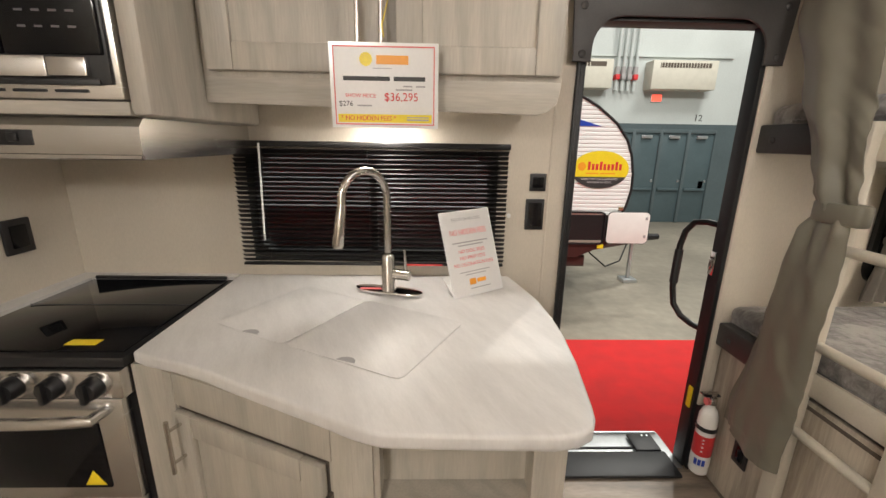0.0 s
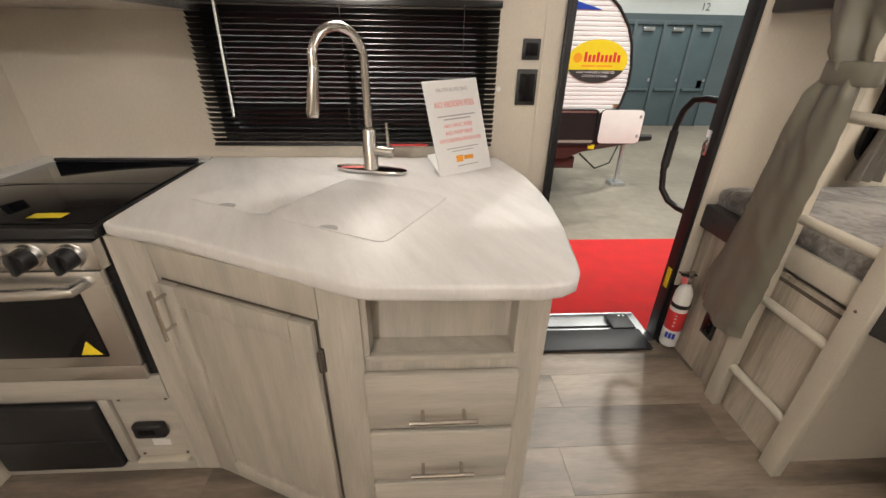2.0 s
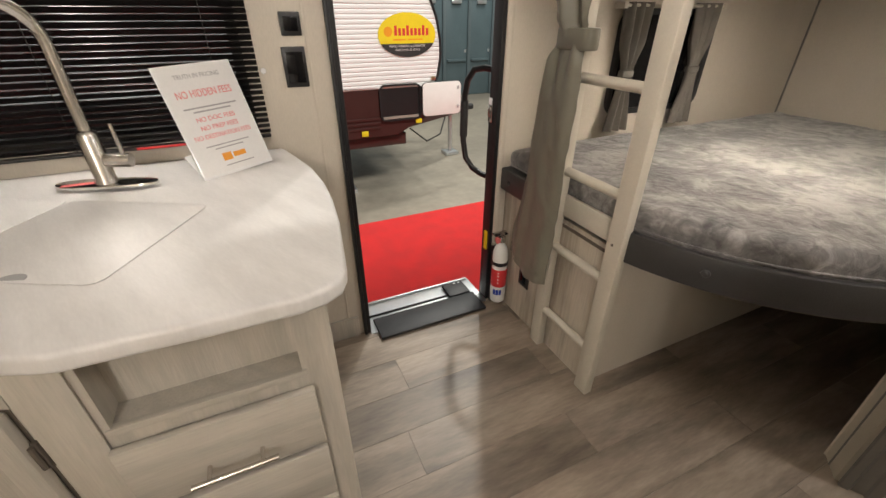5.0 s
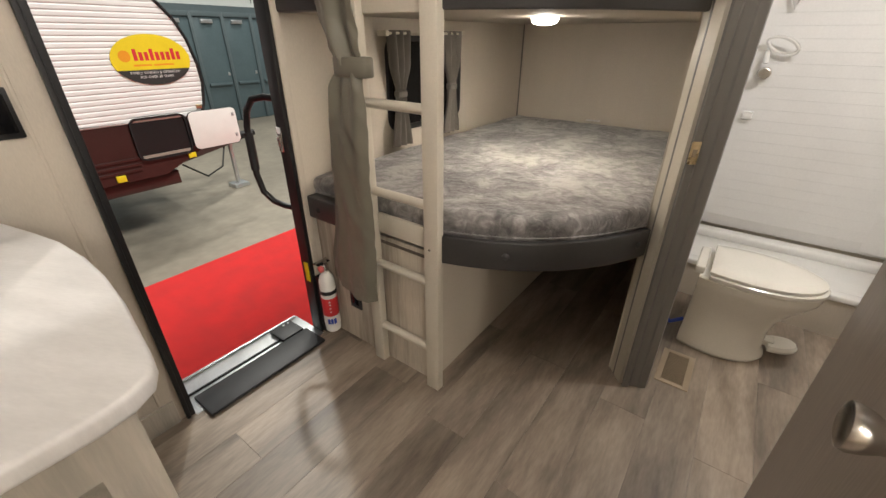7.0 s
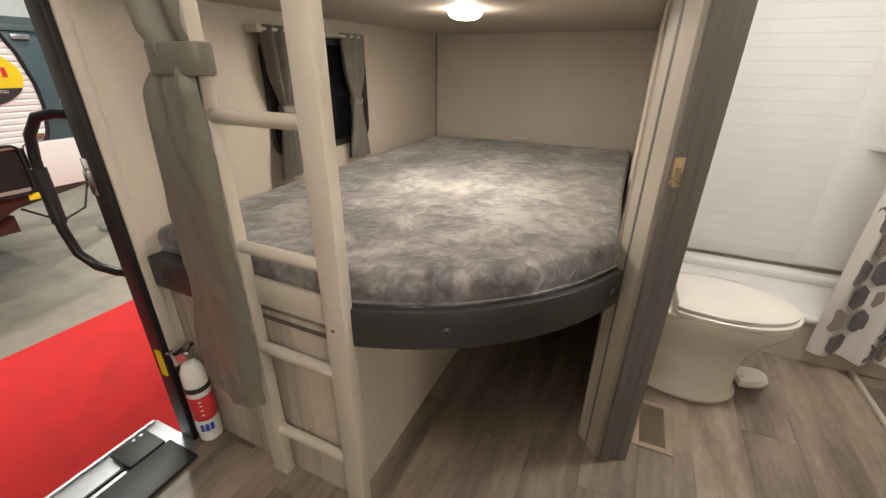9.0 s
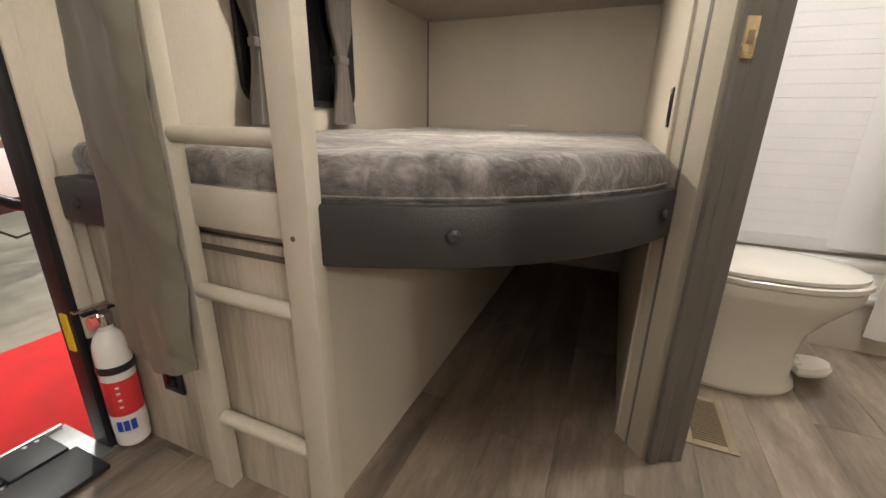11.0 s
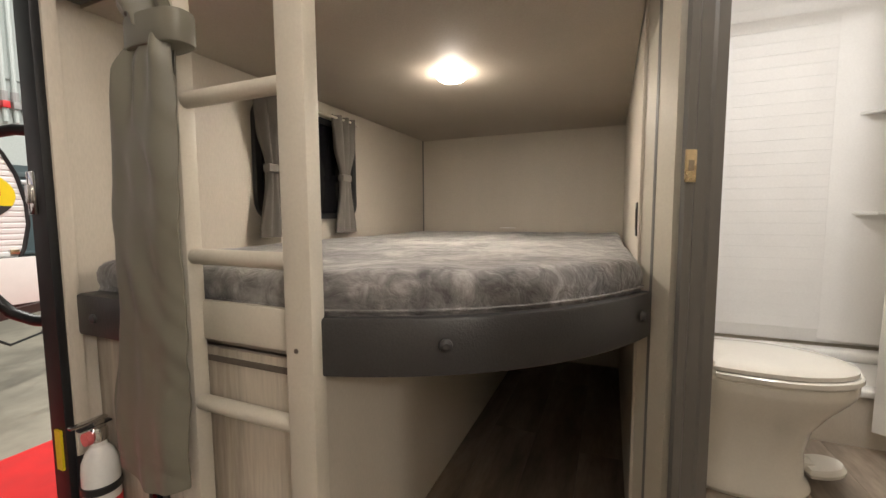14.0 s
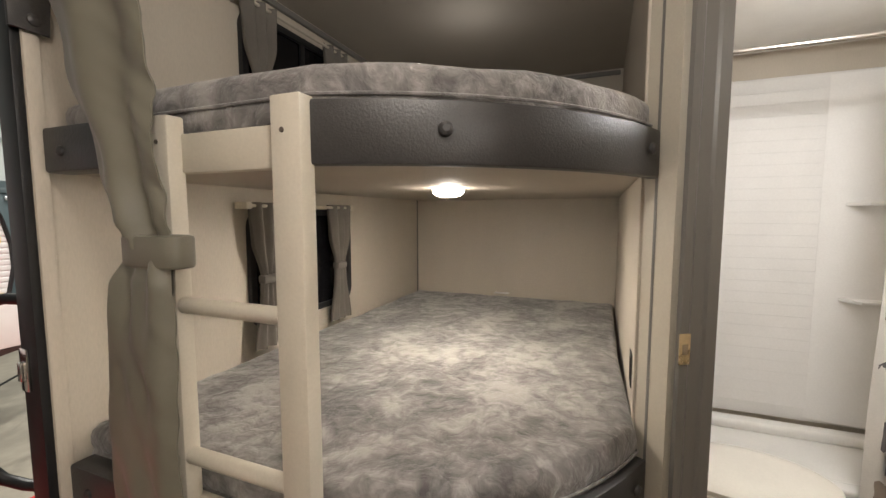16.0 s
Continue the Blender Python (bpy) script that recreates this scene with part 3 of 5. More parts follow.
part("groove", bm_box(LEFT + 0.03, -0.95, 0.882, 0.886, 0.175, 0.181, 0.001), M["rubber"], furnace)
det = thing("gas_detector", "black gas detector set in the cabinet face", "detector")
part("case", bm_box(-0.87, -0.772, 0.893, 0.921, 0.165, 0.225, 0.010, 3), M["black"], det)
part("window", bm_box(-0.85, -0.80, 0.890, 0.894, 0.187, 0.207, 0.002), M["blackglass"], det)
part("label", bm_box(-0.84, -0.785, 0.9170, 0.9198, 0.108, 0.136), M["paper"], det)

# stove and oven
SX0, SX1, SF = -1.250, -0.724, 0.890
oven = thing("stove", "stainless gas range with a black glass lid", "stove")
part("body", bm_box(SX0, SX1, SF + 0.02, 1.46, 0.432, 0.883), M["black"], oven)
part("door", bm_box(SX0 + 0.005, SX1 - 0.015, SF - 0.012, SF + 0.02, 0.49, 0.80, 0.006), M["steel"], oven, "stainless oven door")
part("window", bm_box(SX0 + 0.06, SX1 - 0.085, SF - 0.016, SF - 0.011, 0.53, 0.74, 0.002), M["blackglass"], oven, "dark oven window")
part("bottom_panel", bm_box(SX0 + 0.005, SX1 - 0.015, SF - 0.005, SF + 0.02, 0.434, 0.486, 0.003), M["steel"], oven)
hd = [(SX0 + 0.05 + (SX1 - SX0 - 0.115) * k / 12, SF - 0.055 - 0.012 * math.sin(math.pi * k / 12), 0.768) for k in range(13)]
hd = [(hd[0][0] - 0.004, SF - 0.010, 0.768)] + hd + [(hd[-1][0] + 0.004, SF - 0.010, 0.768)]
part("handle", bm_tube(hd, 0.015, 12), M["steel"], oven, "bowed stainless oven handle")
part("control_panel", bm_side_prism([(SX0, 0.807), (SX1, 0.807), (SX1, 0.882), (SX0, 0.882)], SF - 0.02, SF + 0.02, 0.004), M["steel"], oven, "stainless control panel")
for k in range(5):
    x = SX1 - 0.058 - 0.096 * k
    kb = bm_turned([(0.032, 0), (0.031, 0.012)], 24)
    kb.transform(pose(x, SF - 0.02, 0.848, 90))
    bez = part("bezel", kb, M["steel"], oven)
    kb = bm_join(bm_turned([(0.027, 0), (0.026, 0.02), (0.022, 0.027)], 20), bm_box(-0.007, 0.007, -0.027, 0.027, 0.012, 0.038, 0.003))
    kb.transform(pose(x, SF - 0.032, 0.848, 90))
    part("knob", kb, M["black"], oven, "black control knob")
part("lid_rim", bm_box(SX0 - 0.004, SX1 + 0.004, SF - 0.005, 1.468, 0.884, 0.912, 0.005), M["black"], oven)
part("lid", bm_box(SX0 + 0.012, SX1 - 0.012, SF + 0.02, 1.445, 0.912, 0.919, 0.003), M["blackglass"], oven, "folded black glass lid")
part("lid_fold", bm_box(SX0 + 0.012, SX1 - 0.012, 1.198, 1.201, 0.9193, 0.9203), M["rubber"], oven)
part("lid_hinge", bm_tube([(SX0 + 0.02, 1.452, 0.924), (SX1 - 0.02, 1.452, 0.924)], 0.007, 8), M["black"], oven)
lone("warning_label", bm_box(-0.905, -0.825, 0.935, 0.965, 0.9192, 0.9202), M["yellow"], "yellow warning label on the stove lid", "label")
tri = bm_side_prism([(-0.875, 0.541), (-0.82, 0.541), (-0.848, 0.587)], SF - 0.0178, SF - 0.0166)
lone("warning_triangle", tri, M["yellow"], "yellow triangular warning sticker on the oven window", "sticker")

# hood, microwave and upper cabinets
UW = thing("microwave_cabinet", "greywashed wood cabinet housing the microwave", "cabinet")
part("body", bm_box(LEFT + 0.002, -0.625, 1.0, W - 0.004, 1.485, TOP - 0.004), M["wood"], UW)
part("face_side", bm_box(-0.632, -0.584, 0.935, W - 0.004, 1.485, TOP - 0.004, 0.012), M["wood"], UW)
part("face_bottom", bm_box(LEFT + 0.002, -0.634, 0.94, 1.0, 1.485, 1.515, 0.003), M["woodx"], UW)
mw = thing("microwave", "built-in stainless and black microwave oven", "microwave")
part("trim_frame", bm_box(LEFT + 0.01, -0.637, 0.932, 0.998, 1.518, 1.95, 0.004), M["steel"], mw, "stainless trim frame")
part("door", bm_box(LEFT + 0.03, -0.86, 0.915, 0.931, 1.605, 1.92, 0.004), M["blackglass"], mw, "dark glass door")
part("keypad", bm_box(-0.856, -0.655, 0.915, 0.931, 1.605, 1.92, 0.004), M["blackglass"], mw)
part("surround", bm_box(LEFT + 0.012, -0.650, 0.9225, 0.9315, 1.547, 1.948, 0.003), M["black"], mw, "black plastic surround")
part("steel_band", bm_box(LEFT + 0.03, -0.775, 0.912, 0.931, 1.56, 1.602, 0.003), M["steel"], mw)
part("open_button", bm_box(-0.772, -0.69, 0.910, 0.931, 1.562, 1.600, 0.003), M["steel"], mw, "stainless door button")
part("black_sill", bm_box(LEFT + 0.03, -0.672, 0.918, 0.931, 1.545, 1.558, 0.002), M["black"], mw)
for k in range(4):
    part("vent_slot", bm_box(-1.05 + 0.09 * k, -0.98 + 0.09 * k, 0.929, 0.9325, 1.531, 1.537), M["black"], mw)
for r in range(8):
    for k in range(4):
        part("key", bm_box(-0.815 + 0.034 * k, -0.799 + 0.034 * k, 0.9135, 0.9152, 1.655 + 0.030 * r, 1.659 + 0.030 * r), M["hexgrey"], mw)
hood = thing("range_hood", "stainless range hood with black rocker switches", "range hood")
hp = [(0.962, 1.470), (0.955, 1.462), (0.953, 1.44), (0.953, 1.402), (0.956, 1.393), (0.964, 1.388), (0.975, 1.387), (W - 0.004, 1.387), (W - 0.004, 1.482), (0.975, 1.482)]
hb = bm_prism([(y, z) for y, z in hp], LEFT + 0.004, -0.632)
hb.transform(Matrix(((0, 0, 1, 0), (1, 0, 0, 0), (0, 1, 0, 0), (0, 0, 0, 1))))
part("shell", hb, M["steel"], hood)
part("rolled_edge", bm_tube([(LEFT + 0.006, 0.957, 1.393), (-0.634, 0.957, 1.393)], 0.007, 12), M["chrome"], hood)
part("switch_plate", bm_box(-0.985, -0.875, 0.950, 0.9555, 1.417, 1.452, 0.002), M["black"], hood)
for x in (-0.955, -0.915):
    part("rocker", bm_box(x - 0.012, x + 0.012, 0.944, 0.951, 1.425, 1.445, 0.003), M["black"], hood)
upper = thing("upper_cabinet", "greywashed wood upper cabinet over the window", "cabinet")
UY = 1.165
part("body", bm_box(-0.582, 0.395, UY, W - 0.004, 1.60, TOP - 0.004, 0.004), M["wood"], upper)
val = [(-0.582, 1.602), (-0.582, 1.535), (0.33, 1.515), (0.365, 1.525), (0.388, 1.55), (0.395, 1.602)]
part("valance", bm_side_prism(val, UY, UY + 0.02, 0.003), M["woodx"], upper, "light valance with a rounded end")
part("end_panel", bm_side_prism([(0.375, 1.60), (0.375, 1.56), (0.395, 1.56), (0.395, 1.60)], UY + 0.02, W - 0.004), M["wood"], upper)
part("bottom_panel", bm_box(-0.582, 0.375, UY + 0.02, W - 0.004, 1.575, 1.60), M["woodx"], upper)
for x0, x1, hx in ((-0.562, -0.085, -0.155), (-0.06, 0.385, -0.005)):
    dr = shaker(upper, "door", pose(x0, UY - 0.001, 1.615), x1 - x0, 0.49, M["wood"], 0.07)
    if hx < -0.1:
        pull(dr, pose(-0.155, UY - 0.021, 1.775), 0.22, True)
    else:
        pull(dr, pose(-0.095, UY - 0.021, 1.775), 0.22, True)
puck = thing("under_cabinet_lamp", "small round lit lamp under the upper cabinet", "lamp")
pb = bm_turned([(0.055, 0), (0.055, 0.012), (0.045, 0.018)], 24)
pb.transform(pose(-0.12, 1.40, 1.575, 180))
part("diffuser", pb, M["glow"], puck)

# window behind the blind
win = thing("window_1", "black framed galley window", "window", kind="structure")
part("window_frame", bm_rounded_ring(BX0, BX1, BZ0, BZ1, 0.09, 0.03, W - 0.006, W + 0.06), M["frame"], win)
part("pane", bm_box(BX0 + 0.028, BX1 - 0.028, W + 0.03, W + 0.036, BZ0 + 0.028, BZ1 - 0.028), M["glass"], win).visible_shadow = False
part("mullion", bm_box(-0.20, -0.175, W + 0.02, W + 0.05, BZ0 + 0.03, BZ1 - 0.03, 0.002), M["frame"], win)
for cx, cz, sx, sz in ((BX0, BZ0, 1, 1), (BX1, BZ0, -1, 1), (BX0, BZ1, 1, -1), (BX1, BZ1, -1, -1)):
    cr = [(cx, cz)] + [(cx + sx * 0.09 * (1 - math.sin(radians(q))), cz + sz * 0.09 * (1 - math.cos(radians(q)))) for q in range(0, 91, 15)]
    part("corner_fill", bm_side_prism(cr, W - 0.002, W + 0.05), M["frame"], win)
blind = thing("venetian_blind", "black aluminium venetian blind, half open", "blind")
part("headrail", bm_box(-0.69, 0.325, W - 0.034, W - 0.008, 1.413, 1.434, 0.003), M["slat"], blind)
part("bottom_rail", bm_box(-0.69, 0.318, W - 0.032, W - 0.010, 0.966, 0.976, 0.003), M["slat"], blind)
slat = mesh_of("slat", bm_box(-0.69, 0.320, -0.0125, 0.0125, -0.0006, 0.0006), M["slat"], False)
for k in range(25):
    s = new("slat", slat)
    s.parent = blind
    s.matrix_local = pose(0, W - 0.021, 0.986 + 0.0172 * k, -36 + 2 * math.sin(k * 2.3))
for x in (-0.58, -0.20, 0.20):
    part("cord", bm_tube([(x, W - 0.036, 0.97), (x, W - 0.036, 1.42)], 0.0012, 6), M["slat"], blind)
part("wand", bm_tube([(-0.585, W - 0.042, 1.425), (-0.592, W - 0.05, 1.07)], 0.004, 8), M["clear"], blind, "clear tilt wand")
lone("reflective_tape", bm_box(-0.06, 0.08, W - 0.0345, W - 0.0322, 0.968, 0.975), M["red"], "short red and white tape on the blind rail", "tape")

# faucet
fa = thing("faucet", "brushed nickel gooseneck pull-down kitchen faucet", "faucet", at=(0, 0, 0))
FX, FY = settle(-0.114, 1.335)
plate = [(FX + 0.125 * math.copysign(abs(math.cos(t)) ** 0.6, math.cos(t)), FY - 0.034 * math.sin(t)) for t in [math.tau * k / 32 for k in range(32)]]
pl = bm_prism(plate[::-1], 0, 0.010, 0.003)
pl.transform(Matrix.Translation((FX, FY, CT + 0.0065)) @ pose(0, 0, 0, 0, 0, -17) @ Matrix.Translation((-FX, -FY, 0)))
part("base_plate", pl, M["chrome"], fa, "polished oval base plate")
bd = bm_turned([(0.027, 0), (0.026, 0.008), (0.0235, 0.014), (0.0235, 0.125), (0.020, 0.132), (0.0135, 0.136)], 24)
bd.transform(Matrix.Translation((FX, FY, CT + 0.0155)))
part("body", bd, M["nickel"], fa)
dirx, diry = -0.70, -0.71
R = 0.088
neck = [(FX, FY, CT + 0.14), (FX, FY, CT + 0.340)]
neck += [(FX + dirx * R * (1 - math.cos(radians(t))), FY + diry * R * (1 - math.cos(radians(t))), CT + 0.340 + R * math.sin(radians(t))) for t in range(15, 166, 15)]
ex, ey, ez = FX + dirx * R * 1.97, FY + diry * R * 1.97, CT + 0.330
neck.append((ex, ey, ez))
part("neck", bm_tube(neck, 0.0135, 16), M["nickel"], fa)
part("spray_head", bm_tube([(ex, ey, ez), (ex + dirx * 0.006, ey + diry * 0.006, ez - 0.03), (ex + dirx * 0.02, ey + diry * 0.02, ez - 0.12), (ex + dirx * 0.021, ey + diry * 0.021, ez - 0.13)], [0.0145, 0.016, 0.019, 0.016], 16), M["nickel"], fa)
part("lever_hub", bm_tube([(FX + 0.02, FY - 0.006, CT + 0.075), (FX + 0.075, FY - 0.02, CT + 0.072)], 0.018, 16), M["nickel"], fa)
part("lever", bm_tube([(FX + 0.062, FY - 0.018, CT + 0.08), (FX + 0.058, FY - 0.016, CT + 0.165)], [0.006, 0.005], 10), M["nickel"], fa)
lone("red_sticker", bm_box(FX - 0.10, FX - 0.02, FY - 0.004, FY + 0.014, CT + 0.0168, CT + 0.0174), M["pink"], "small red sticker on the faucet base plate", "sticker")

# standing card on the worktop
sgn = thing("tabletop_sign", "leaning acrylic sign holder with a printed fee notice", "sign")
sm = Matrix.Translation((0.21, 1.313, CT + 0.001)) @ pose(0, 0, 0, 0, 0, 29) @ pose(0, 0, 0, 70) @ pose(0, 0, 0, 0, 0, 2) @ Matrix.Diagonal((1.06, 1.06, 1, 1))
bb = bm_box(-0.10, 0.10, 0.0, 0.285, -0.003, 0.0)
bb.transform(sm)
part("holder", bb, M["clear"], sgn)
bb = bm_box(-0.095, 0.095, 0.008, 0.278, 0.0003, 0.0012)
bb.transform(sm)
part("card", bb, M["paper"], sgn)
bb = bm_box(-0.10, 0.10, 0.0, 0.09, -0.003, 0.0)
bb.transform(sm @ pose(0, 0.01, 0, -42))
part("foot", bb, M["clear"], sgn)
for text, y, size, mt_, sp in (("TRUTH IN PRICING", 0.255, 0.016, M["greyink"], 0.85), ("NO HIDDEN FEES", 0.212, 0.026, M["pink"], 0.72), ("NO DOC FEES", 0.148, 0.0165, M["pink"], 1.0), ("NO PREP FEES", 0.126, 0.0165, M["pink"], 1.0), ("NO DESTINATION FEES", 0.104, 0.0165, M["pink"], 0.9)):
    words("lettering", text, size, mt_, sgn, sm @ pose(0, y, 0.0016), sp)
bars("small_print", [(-0.07, 0.07, 0.176, 0.180), (-0.05, 0.05, 0.166, 0.170), (-0.06, 0.06, 0.078, 0.081), (-0.04, 0.04, 0.069, 0.072), (-0.03, 0.05, 0.022, 0.025)], M["greyink"], sgn, sm @ pose(0, 0, 0.0014))
bars("logo_block", [(-0.03, -0.005, 0.036, 0.056), (0.0, 0.035, 0.04, 0.053)], M["orange"], sgn, sm @ pose(0, 0, 0.0014))
# price card hung on the cabinet handles
pc = thing("price_card", "laminated price card hung from the cabinet handles", "sign")
pm = pose(-0.085, UY - 0.075, 1.472, 92, 0, 0) @ Matrix.Diagonal((0.95, 0.95, 1, 1))
bb = bm_box(-0.145, 0.145, 0.0, 0.215, -0.001, 0.0)
bb.transform(pm)
part("sleeve", bb, M["clear"], pc)
bb = bm_box(-0.135, 0.135, 0.008, 0.207, 0.0002, 0.001)
bb.transform(pm)
part("card", bb, M["paper"], pc)
bars("border", [(-0.135, 0.135, 0.203, 0.2065), (-0.135, 0.135, 0.008, 0.011), (-0.135, -0.132, 0.011, 0.203), (0.132, 0.135, 0.011, 0.203)], M["pink"], pc, pm @ pose(0, 0, 0.0011))
bars("yellow_band", [(-0.128, 0.128, 0.014, 0.036)], M["yellow"], pc, pm @ pose(0, 0, 0.0011))
words("lettering", "SHOW PRICE", 0.014, M["red"], pc, pm @ pose(-0.065, 0.083, 0.0016))
words("lettering", "$36,295", 0.030, M["red"], pc, pm @ pose(0.045, 0.080, 0.0016), 0.95)
words("lettering", "$276", 0.019, M["ink"], pc, pm @ pose(-0.105, 0.062, 0.0016))
words("lettering", "* NO HIDDEN FEES *", 0.018, M["red"], pc, pm @ pose(-0.045, 0.025, 0.0022), 0.9)
bars("name_bar", [(-0.11, 0.015, 0.121, 0.132), (0.025, 0.11, 0.121, 0.132)], M["ink"], pc, pm @ pose(0, 0, 0.0012))
bars("small_print", [(0.05, 0.075, 0.106, 0.110), (0.085, 0.11, 0.106, 0.110), (0.03, 0.075, 0.097, 0.101), (-0.075, -0.035, 0.056, 0.060), (0.06, 0.12, 0.02, 0.024), (0.06, 0.12, 0.027, 0.030), (-0.03, 0.02, 0.151, 0.153)], M["greyink"], pc, pm @ pose(0, 0, 0.0018))
bars("logo_block", [(-0.02, 0.065, 0.162, 0.184)], M["orange"], pc, pm @ pose(0, 0, 0.0012))
sb = bm_turned([(0.017, 0), (0.017, 0.0006)], 20)
sb.transform(pm @ pose(-0.048, 0.174, 0.0012))
part("logo_disc", sb, M["yellow"], pc)
part("cord", bm_tube([(-0.085, UY - 0.075, 1.69), (-0.09, UY - 0.065, 1.72), (-0.075, UY - 0.055, 1.78), (-0.09, UY - 0.05, 1.80)], 0.0015, 6), M["yellow"], pc, "yellow string")

# switches and outlets


def wall_plate(name, label, x0, x1, z0, z1, mid):
    r = thing(name, label, "switch")
    part("plate", bm_box(x0, x1, W - 0.010, W - 0.0005, z0, z1, 0.003), M["black"], r)
    part("insert", bm_box(x0 + 0.01, x1 - 0.01, W - 0.0125, W - 0.0095, z0 + (z1 - z0) * mid, z1 - (z1 - z0) * mid, 0.002), M["blackglass"], r)
    return r


wall_plate("light_switch", "square black light switch plate beside the door", 0.408, 0.47, 1.262, 1.328, 0.2)
wall_plate("control_panel", "tall black control plate beside the door", 0.398, 0.47, 1.112, 1.232, 0.12)
wo = thing("wall_outlet", "square black outlet on the wall beside the stove", "outlet")
part("plate", bm_box(LEFT + 0.0005, LEFT + 0.012, 1.25, 1.345, 1.06, 1.175, 0.004), M["black"], wo)
part("socket", bm_box(LEFT + 0.011, LEFT + 0.015, 1.27, 1.325, 1.08, 1.155, 0.002), M["blackglass"], wo)
pinb = bm_turned([(0.009, 0), (0.008, 0.004)], 14)
pinb.transform(pose(0.335, W - 0.001, 1.165, 90))
lone("wall_bumper", pinb, M["clear"], "small clear round bumper on the wall", "bumper")

# ---- bunks ----
BF = 1.285     # front plane of the bunks


def bunk_front(inset=0.0):
    """Plan points of the bowed bunk front, from the ladder post to the bathroom partition."""
    p0, p1, p2 = Vector((BF, 0.80)), Vector((1.40, 0.40)), Vector((1.775, 0.232))
    pts = []
    for k in range(15):
        t = k / 14
        p = (1 - t) ** 2 * p0 + 2 * t * (1 - t) * p1 + t * t * p2
        d = (2 * (1 - t) * (p1 - p0) + 2 * t * (p2 - p1)).normalized()
        pts.append((p.x - d.y * inset, p.y + d.x * inset))
    return pts


def mattress(name, z0, z1, label, seed):
    """A soft slab over the bunk's plan, with a crowned, slightly rumpled top."""
    front = bunk_front(0.012)
    outline = [(BF + 0.012, W - 0.02), (BF + 0.012, 1.2)] + front + [(2.3, 0.262), (2.8, 0.262), (FAR - 0.015, 0.262), (FAR - 0.015, 0.7), (FAR - 0.015, 1.1), (FAR - 0.015, W - 0.02), (2.6, W - 0.02), (1.9, W - 0.02)]
    dense = []
    for i, p in enumerate(outline):
        q = outline[(i + 1) % len(outline)]
        steps = max(1, int(math.dist(p, q) / 0.05))
        dense += [(p[0] + (q[0] - p[0]) * s / steps, p[1] + (q[1] - p[1]) * s / steps) for s in range(steps)]
    cen = Vector((2.25, 0.88))
    bm = bmesh.new()
    h = z1 - z0
    rows = [(1.0, z0, 0), (1.006, z0 + h * 0.15, 0), (1.008, z0 + h * 0.30, 0), (1.003, z0 + h * 0.40, 0), (1.007, z0 + h * 0.52, 0.1), (1.008, z0 + h * 0.70, 0.2), (1.003, z0 + h * 0.83, 0.4), (0.992, z0 + h * 0.93, 0.7), (0.975, z0 + h * 0.985, 0.9)]
    rows += [(f, z1, 1) for f in (0.95, 0.91, 0.86, 0.80, 0.74, 0.68, 0.62, 0.56, 0.5, 0.44, 0.38, 0.32, 0.26, 0.2, 0.14, 0.08)]
    rings = []
    for f, z, soft in rows:
        ring = []
        for x, y in dense:
            px, py = cen.x + (x - cen.x) * f, cen.y + (y - cen.y) * f
            w = noise.noise(Vector((px * 5 + seed, py * 7, seed))) * 0.007 + noise.noise(Vector((px * 17, py * 15 + seed, 3))) * 0.004
            side = noise.noise(Vector((px * 9, py * 9, z * 22 + seed))) * 0.006 * (1 - soft)
            ring.append(bm.verts.new((px + side, py + side, z + w * soft + (0.006 * (1 - f) if soft == 1 else 0))))
        rings.append(ring)
    n = len(dense)
    for r0, r1 in zip(rings, rings[1:]):
        for k in range(n):
            bm.faces.new((r0[k], r0[(k + 1) % n], r1[(k + 1) % n], r1[k]))
    bm.faces.new(rings[0][::-1])
    bm.faces.new(rings[-1])
    bmesh.ops.recalc_face_normals(bm, faces=bm.faces[:])
    ob = lone(name, bm, M["fleece"], label, "mattress", group="bunk mattresses")
    for poly in ob.data.polygons:
        poly.use_smooth = True
    seam = [(x, y, z0 + h * 0.40) for x, y in [(BF + 0.004, 1.45), (BF + 0.004, 1.2)] + bunk_front(0.003) + [(1.84, 0.254)]]
    part("piping", bm_tube(seam, 0.0035, 6), M["fleece"], ob)
    return ob


def sheet_along(path, z0, z1, thick, bevel=0.004):
    """A bent board that follows a plan path."""
    left, right = [], []
    for i, p in enumerate(path):
        a, b = Vector(path[max(0, i - 1)]), Vector(path[min(len(path) - 1, i + 1)])
        d = (b - a).normalized()
        nrm = Vector((d.y, -d.x)) * thick
        left.append(p)
        right.append((p[0] + nrm.x, p[1] + nrm.y))
    return bm_prism(left + right[::-1], z0, z1, bevel)


